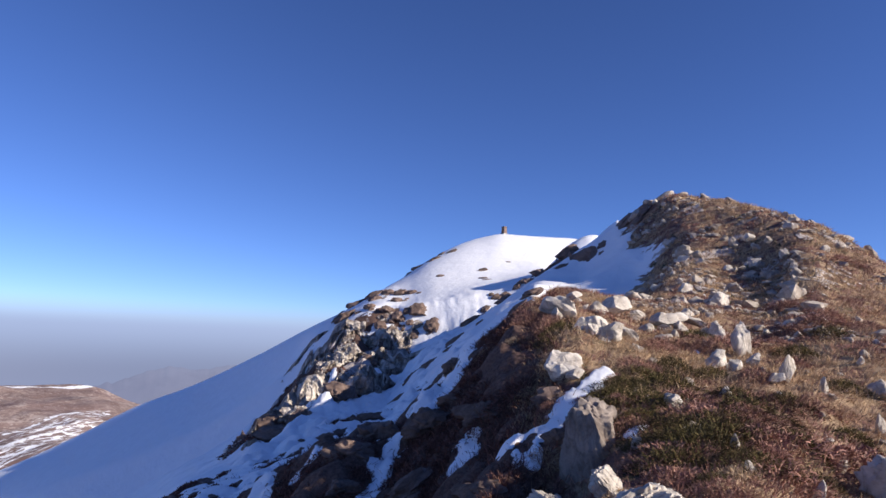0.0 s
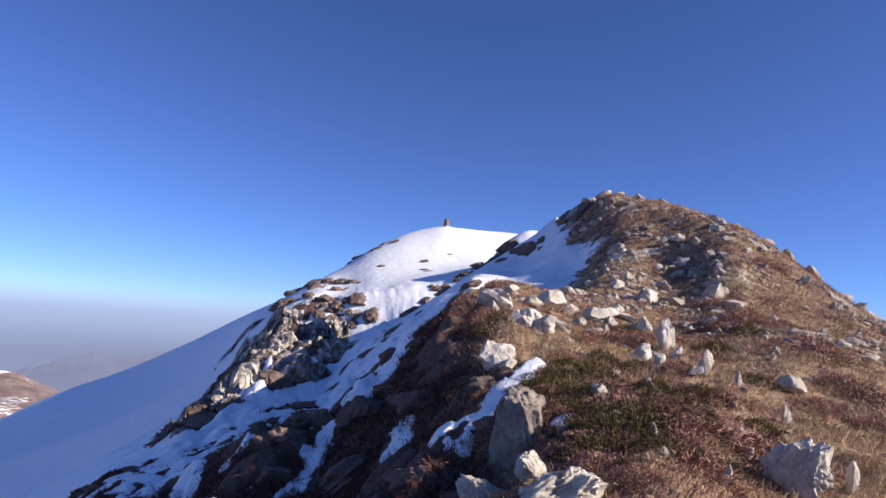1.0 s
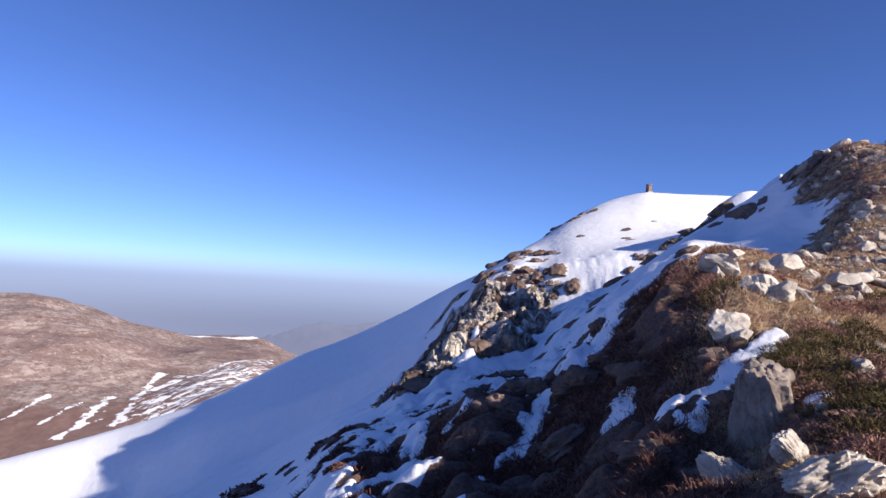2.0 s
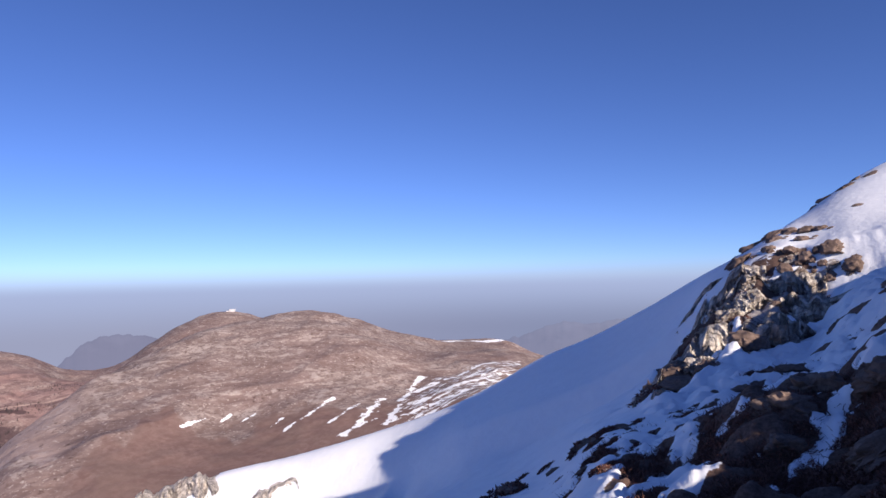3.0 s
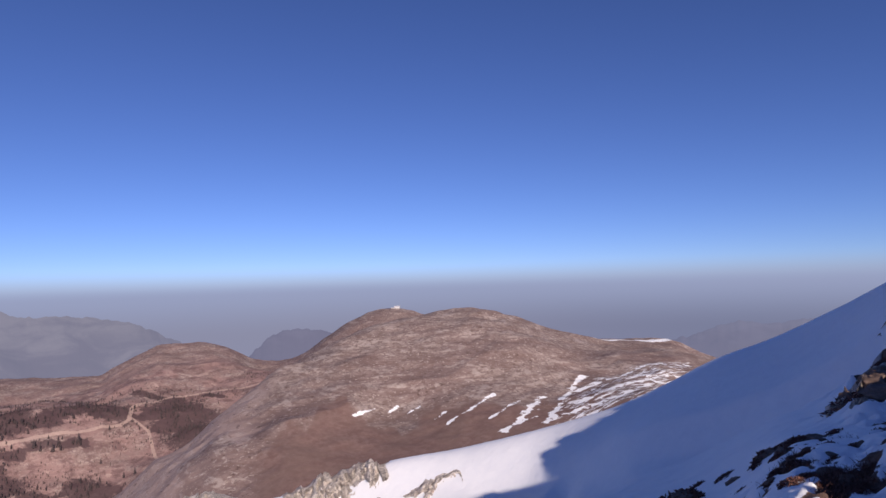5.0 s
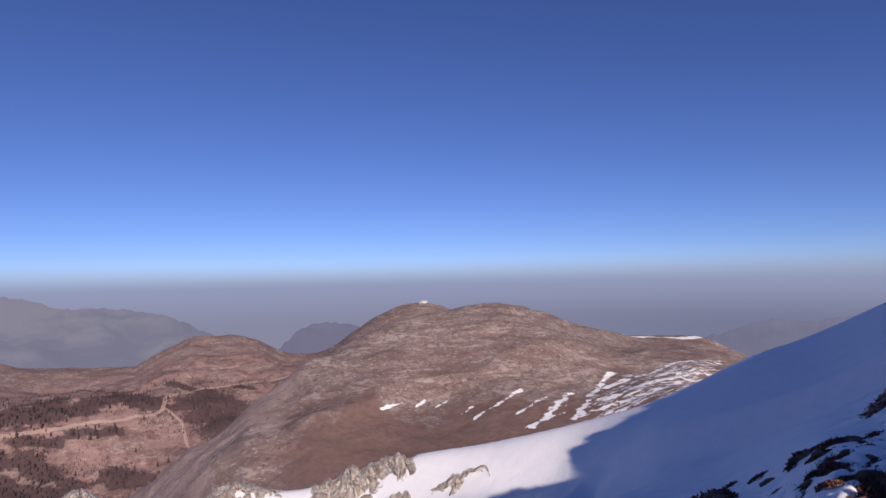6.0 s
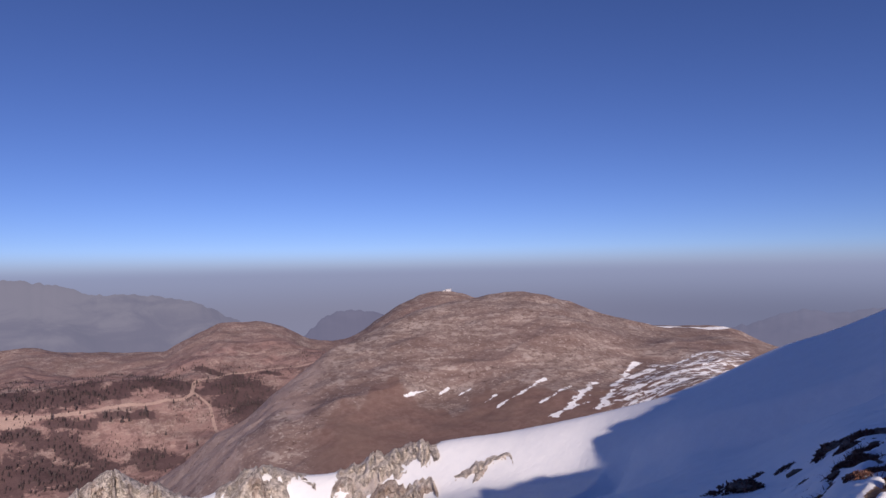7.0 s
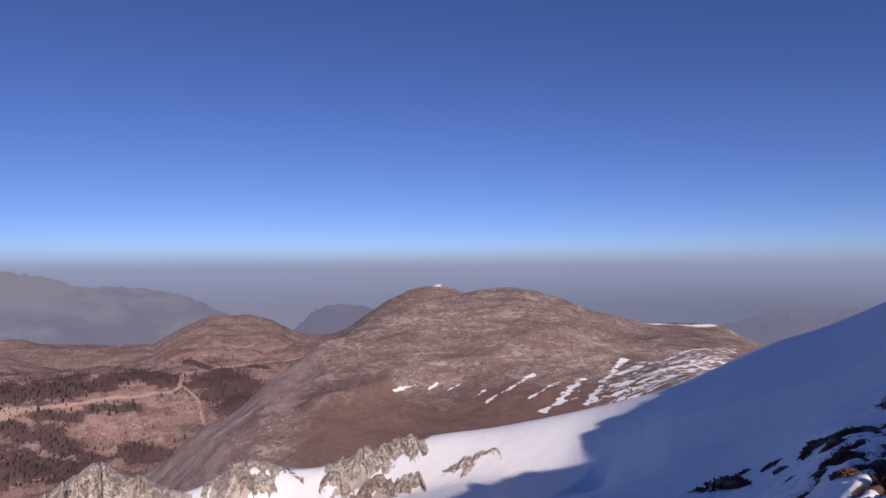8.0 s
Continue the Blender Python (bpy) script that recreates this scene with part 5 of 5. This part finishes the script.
bushes("juniper_bush", [(3.4, 10.1, 0.9), (2.7, 9.5, 0.8), (2.4, 6.3, 1.0), (2.0, 5.9, 0.8), (2.9, 7.1, 1.0), (2.6, 5.7, 0.7), (2.6, 8.0, 0.8), (2.75, 6.7, 0.9), (3.3, 6.0, 0.7), (2.2, 7.6, 0.6), (3.0, 8.3, 0.7), (2.1, 6.6, 0.8), (2.4, 7.1, 0.9), (3.4, 7.6, 0.9), (3.7, 8.6, 0.8), (3.0, 9.1, 1.0), (2.4, 8.8, 0.7), (4.2, 8.3, 0.7),
                        (3.6, 6.9, 0.7), (4.6, 7.6, 0.6), (2.1, 5.2, 0.5), (3.9, 9.9, 0.8), (1.9, 11.6, 0.7), (1.6, 11.2, 0.6), (2.2, 12.4, 0.8), (5.6, 9.4, 0.7), (6.2, 11.8, 0.9), (7.6, 13.2, 1.0), (5.0, 13.4, 0.9), (2.1, 8.6, 0.85), (2.5, 8.3, 0.8), (2.35, 9.0, 0.8), (1.95, 8.15, 0.6)],
       JUNIPERS, "low olive-green juniper mat among the heather", "juniper mats", 1)
bushes("heather_bush", [(1.9, 12.5, 1.1), (1.5, 13.4, 1.2), (4.0, 12.1, 1.1), (4.5, 11.9, 1.0), (3.3, 7.4, 0.8), (1.75, 8.55, 0.5), (2.35, 9.35, 0.5), (2.1, 8.3, 0.5), (1.35, 9.0, 0.5), (1.75, 9.75, 0.5), (5.6, 10.8, 0.9), (7.1, 9.6, 0.9), (2.8, 9.9, 0.8), (4.4, 21.3, 1.6), (8.9, 17.6, 1.2), (4.4, 9.5, 0.8),
                        (9.3, 16.2, 1.2), (6.0, 8.7, 0.8), (2.0, 4.9, 0.6), (3.0, 5.7, 0.6), (6.5, 8.1, 0.8), (3.0, 6.3, 0.7), (3.6, 11.4, 1.0), (5.2, 12.6, 1.0), (13.9, 23.2, 1.4), (6.4, 13.0, 1.0)],
       HEATHERS, "rust-brown heather bush on the ridge", "heather bushes", 2)


def slope_spots(count, seed):
    rng = np.random.default_rng(seed)
    out = []
    while len(out) < count:
        az, r = rng.uniform(-44, -9), rng.uniform(5.2, 20)
        x, y = plan(az, r)
        if fbm(np.array([x / 1.9]), np.array([y / 1.9]), 3, 111)[0] < 0.0 and snow_at(np.array([x]), np.array([y]))[0] < -0.3:
            out.append((x, y, rng.uniform(0.4, 1.1)))
    return out


LOW_HEATHERS = [bush_mesh("heather_bush", 51 + k, MAT_HEATHER, 900, 0.008) for k in range(3)]
bushes("heather_bush", slope_spots(60, 8), LOW_HEATHERS, "low rust-brown heather cushion in dry grass", "heather bushes", 9)


TUFT_SPOTS = [(1.88, 7.75, 0.42), (1.72, 7.15, 0.36), (1.75, 10.45, 0.6), (1.55, 10.2, 0.5), (1.95, 10.2, 0.45), (1.35, 5.35, 0.4), (1.05, 5.5, 0.4), (1.75, 4.9, 0.5), (2.1, 4.95, 0.5), (2.3, 5.3, 0.45), (1.3, 6.5, 0.45), (1.1, 7.6, 0.5), (1.2, 9.9, 0.6), (3.5, 5.5, 0.5), (3.9, 5.3, 0.5),
              (4.4, 6.7, 0.5), (3.9, 7.4, 0.5), (4.9, 8.4, 0.6), (5.6, 9.9, 0.6), (3.9, 11.0, 0.6), (2.9, 12.4, 0.7), (4.4, 13.3, 0.7), (6.1, 12.6, 0.7), (1.1, 12.2, 0.6), (0.7, 12.9, 0.6), (5.4, 6.9, 0.5), (6.0, 7.8, 0.6), (2.6, 4.6, 0.5), (3.1, 4.9, 0.5), (2.9, 10.7, 0.6)]


def heath_spots(count, seed):
    rng = np.random.default_rng(seed)
    out = []
    while len(out) < count:
        az, r = rng.uniform(-5, 19), rng.uniform(7.2, 14.5)
        x, y = plan(az, r)
        if r < knots(az, [(-5, 10.5), (3, 8), (12, 7.2)]) or snow_at(np.array([x]), np.array([y]))[0] > -0.3:
            continue
        out.append((x, y, rng.uniform(0.35, 0.9)))
    return out


def outcrop_spots(count, seed):
    rng = np.random.default_rng(seed)
    out = []
    while len(out) < count:
        az, r = rng.uniform(3, 18), rng.uniform(23, 58)
        x, y = plan(az, r)
        if outcrop_zone(az, r) > 0.3 and snow_at(np.array([x]), np.array([y]))[0] < 0.1:
            out.append((x, y, rng.uniform(0.7, 2.0)))
    return out


FAR_HEATHS = [bush_mesh("heath_bush", 71 + k, MAT_HEATH, 450, 0.016) for k in range(3)]
bushes("heath_bush", outcrop_spots(80, 5), FAR_HEATHS, "dark brown heath cushion between the outcrop crags", "heath cushions", 6)
SNOW_HEATHS = [bush_mesh("heath_bush", 81 + k, MAT_HEATH, 1300, 0.024) for k in range(3)]
bushes("heath_bush", [(x, y, w * 0.9) for x, y, w, h in SNOWROCK if w > 0.3] + HEATH_IN_SNOW, SNOW_HEATHS, "dark maroon heath clump poking through shaded snow", "heath cushions", 7)
bushes("heath_bush", [(1.0, 10.1, 0.9), (0.6, 10.5, 0.8)], HEATHS, "dark maroon heath clump on the edge of the ridge", "heath cushions", 12)
TUFTS = [bush_mesh("grass_tussock", 91 + k, MAT_GRASS, 1100, 0.006) for k in range(3)]
bushes("grass_tussock", TUFT_SPOTS, TUFTS, "golden dry grass tussock beside pale rocks", "grass tussocks", 14)
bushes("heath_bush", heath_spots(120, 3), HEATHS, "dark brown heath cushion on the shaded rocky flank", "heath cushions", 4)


# ---- the summit pillar on the snow dome ----
def box(w, d, h, z, cut=0.02, taper=1.0):
    bm = bmesh.new()
    bmesh.ops.create_cube(bm, size=1.0)
    for v in bm.verts:
        k = taper if v.co.z > 0 else 1.0
        v.co = Vector((v.co.x * w * k, v.co.y * d * k, z + (v.co.z + 0.5) * h))
    bmesh.ops.bevel(bm, geom=bm.edges[:], offset=cut, segments=2, affect="EDGES", profile=0.6)
    return bm


def concrete_material():
    n = Nodes("weathered_concrete")
    p = n.obj()
    c = n.mix(n.fit(n.noise(p, 3, 5, 0.65), 0.3, 0.7), (0.30, 0.29, 0.28), (0.48, 0.46, 0.43))
    c = n.mix(n.fit(n.noise(n.stretch(p, 4, 4, 0.6), 2.0, 4), 0.55, 0.75, 0.0, 0.5), c, (0.16, 0.15, 0.14))
    return n.done(c, 0.85, n.bump(n.noise(p, 18, 4), 0.4, 0.02), 0.2)


MAT_CONCRETE = concrete_material()
px, py = plan(-4.05, 148.0)
pillar = new("summit_pillar")
pillar.matrix_basis = pose(px, py, on_ground(px, py) - 0.1, 0, 0, 38)
tagged(pillar, "squat dark stone survey pillar on the snowy summit", "pillar")
part("base", box(1.5, 1.5, 0.45, 0.0, 0.04), MAT_CONCRETE, pillar)
part("shaft", box(1.0, 1.0, 1.55, 0.43, 0.04, 0.86), MAT_DARK, pillar)
part("cap", box(1.0, 1.0, 0.18, 1.96, 0.03), MAT_DARK, pillar)


# ---- the hut on the far hill ----
def plain(name, a, b, scale, rough=0.8):
    n = Nodes(name)
    return n.done(n.mix(n.fit(n.noise(n.obj(), scale, 4), 0.3, 0.7), a, b), rough, None, 0.2)


MAT_WALL = plain("whitewash", (0.50, 0.48, 0.48), (0.62, 0.60, 0.60), 0.3)
MAT_ROOF = plain("pale_roof", (0.45, 0.44, 0.45), (0.62, 0.61, 0.62), 0.4, 0.5)
MAT_STEEL = plain("galvanised_steel", (0.22, 0.22, 0.24), (0.35, 0.35, 0.37), 2.0, 0.5)
hx, hy = plan(53.1, 1630.0)
hut = new("mountain_hut")
hut.matrix_basis = pose(hx, hy, on_ground(hx, hy) - 1.0, 0, 0, 62) @ Matrix.Scale(0.5, 4)
tagged(hut, "small white mountain hut with a mast on a bare hilltop", "hut")
part("wall", box(26, 13, 9, 0.0, 0.2), MAT_WALL, hut)
roof_bm = bmesh.new()
roof_rows = [[roof_bm.verts.new((sx * 14, y, z)) for y, z in ((-7.5, 8.6), (0, 13.0), (7.5, 8.6), (7.5, 8.0), (-7.5, 8.0))] for sx in (-1, 1)]
for k in range(5):
    roof_bm.faces.new((roof_rows[0][k], roof_rows[0][(k + 1) % 5], roof_rows[1][(k + 1) % 5], roof_rows[1][k]))
roof_bm.faces.new(roof_rows[0][::-1])
roof_bm.faces.new(roof_rows[1])
part("roof", roof_bm, MAT_ROOF, hut)
annex = box(14, 9, 5.5, 0.0, 0.2)
bmesh.ops.translate(annex, verts=annex.verts[:], vec=(-21, 1, 0))
part("annex", annex, MAT_WALL, hut)
mast = box(1.4, 1.4, 22, 0.0, 0.1, 0.4)
bmesh.ops.translate(mast, verts=mast.verts[:], vec=(18, 3, 0))
part("mast", mast, MAT_STEEL, hut)


# ---- woods on the far slopes ----
def far_woods(seed):
    rng = np.random.default_rng(seed)
    pts = []
    for line, w in WOODS:
        for (ax, ay), (bx, by) in zip(line[:-1], line[1:]):
            n = int(math.hypot(bx - ax, by - ay) * w / 34) + 4
            t = rng.uniform(0, 1, n)
            pts += list(zip(ax + (bx - ax) * t + rng.normal(size=n) * w * 0.55, ay + (by - ay) * t + rng.normal(size=n) * w * 0.55, rng.uniform(4, 8.5, n)))
    for a, r, h in [(81.6, 1223, 15), (81.2, 1215, 12), (80.4, 1210, 15), (79.9, 1212, 11), (78.7, 1224, 17), (75.6, 1130, 10), (74.8, 1120, 11), (76.6, 1250, 10), (77.2, 1180, 9), (83.6, 1240, 12), (85.2, 1222, 13)]:
        pts.append((*plan(a, r), h))
    while len(pts) < 3600:
        az, r = rng.uniform(64, 90), rng.uniform(900, 1480)
        x, y = plan(az, r)
        if fbm(np.array([x / 60]), np.array([y / 60]), 3, 121)[0] > rng.uniform(-0.1, 0.7):
            pts.append((x, y, rng.uniform(1.5, 4.5)))
    pts = np.array(pts)
    z = ground_at(pts[:, 0], pts[:, 1])
    verts, tris = [], []
    for (x, y, h), zz in zip(pts, z):
        lean = rng.uniform(0, math.tau)
        for tier in range(4):
            z0, z1 = zz + h * (0.08 + 0.21 * tier), zz + h * (0.40 + 0.2 * tier)
            rad = h * 0.24 * (1 - 0.2 * tier)
            i = len(verts)
            for k in range(7):
                a = lean + tier + k * math.tau / 7
                q = rad * rng.uniform(0.65, 1.2)
                verts.append((x + q * math.cos(a), y + q * math.sin(a), z0 + h * rng.uniform(-0.05, 0.05)))
            verts.append((x, y, z1))
            tris += [(i + k, i + (k + 1) % 7, i + 7) for k in range(7)]
        i = len(verts)
        verts += [(x - 0.3, y, zz - 1), (x + 0.3, y, zz - 1), (x, y + 0.3, zz + h * 0.4)]
        tris.append((i, i + 1, i + 2))
    return tagged(new("far_woods", tri_mesh("far_woods", np.array(verts), np.array(tris), plain("dark_needles", (0.05, 0.037, 0.04), (0.085, 0.064, 0.066), 0.15, 0.9), 0)),
                  "scattered dark conifers on the far brown hillside", "trees", kind="stuff")


far_woods(5)
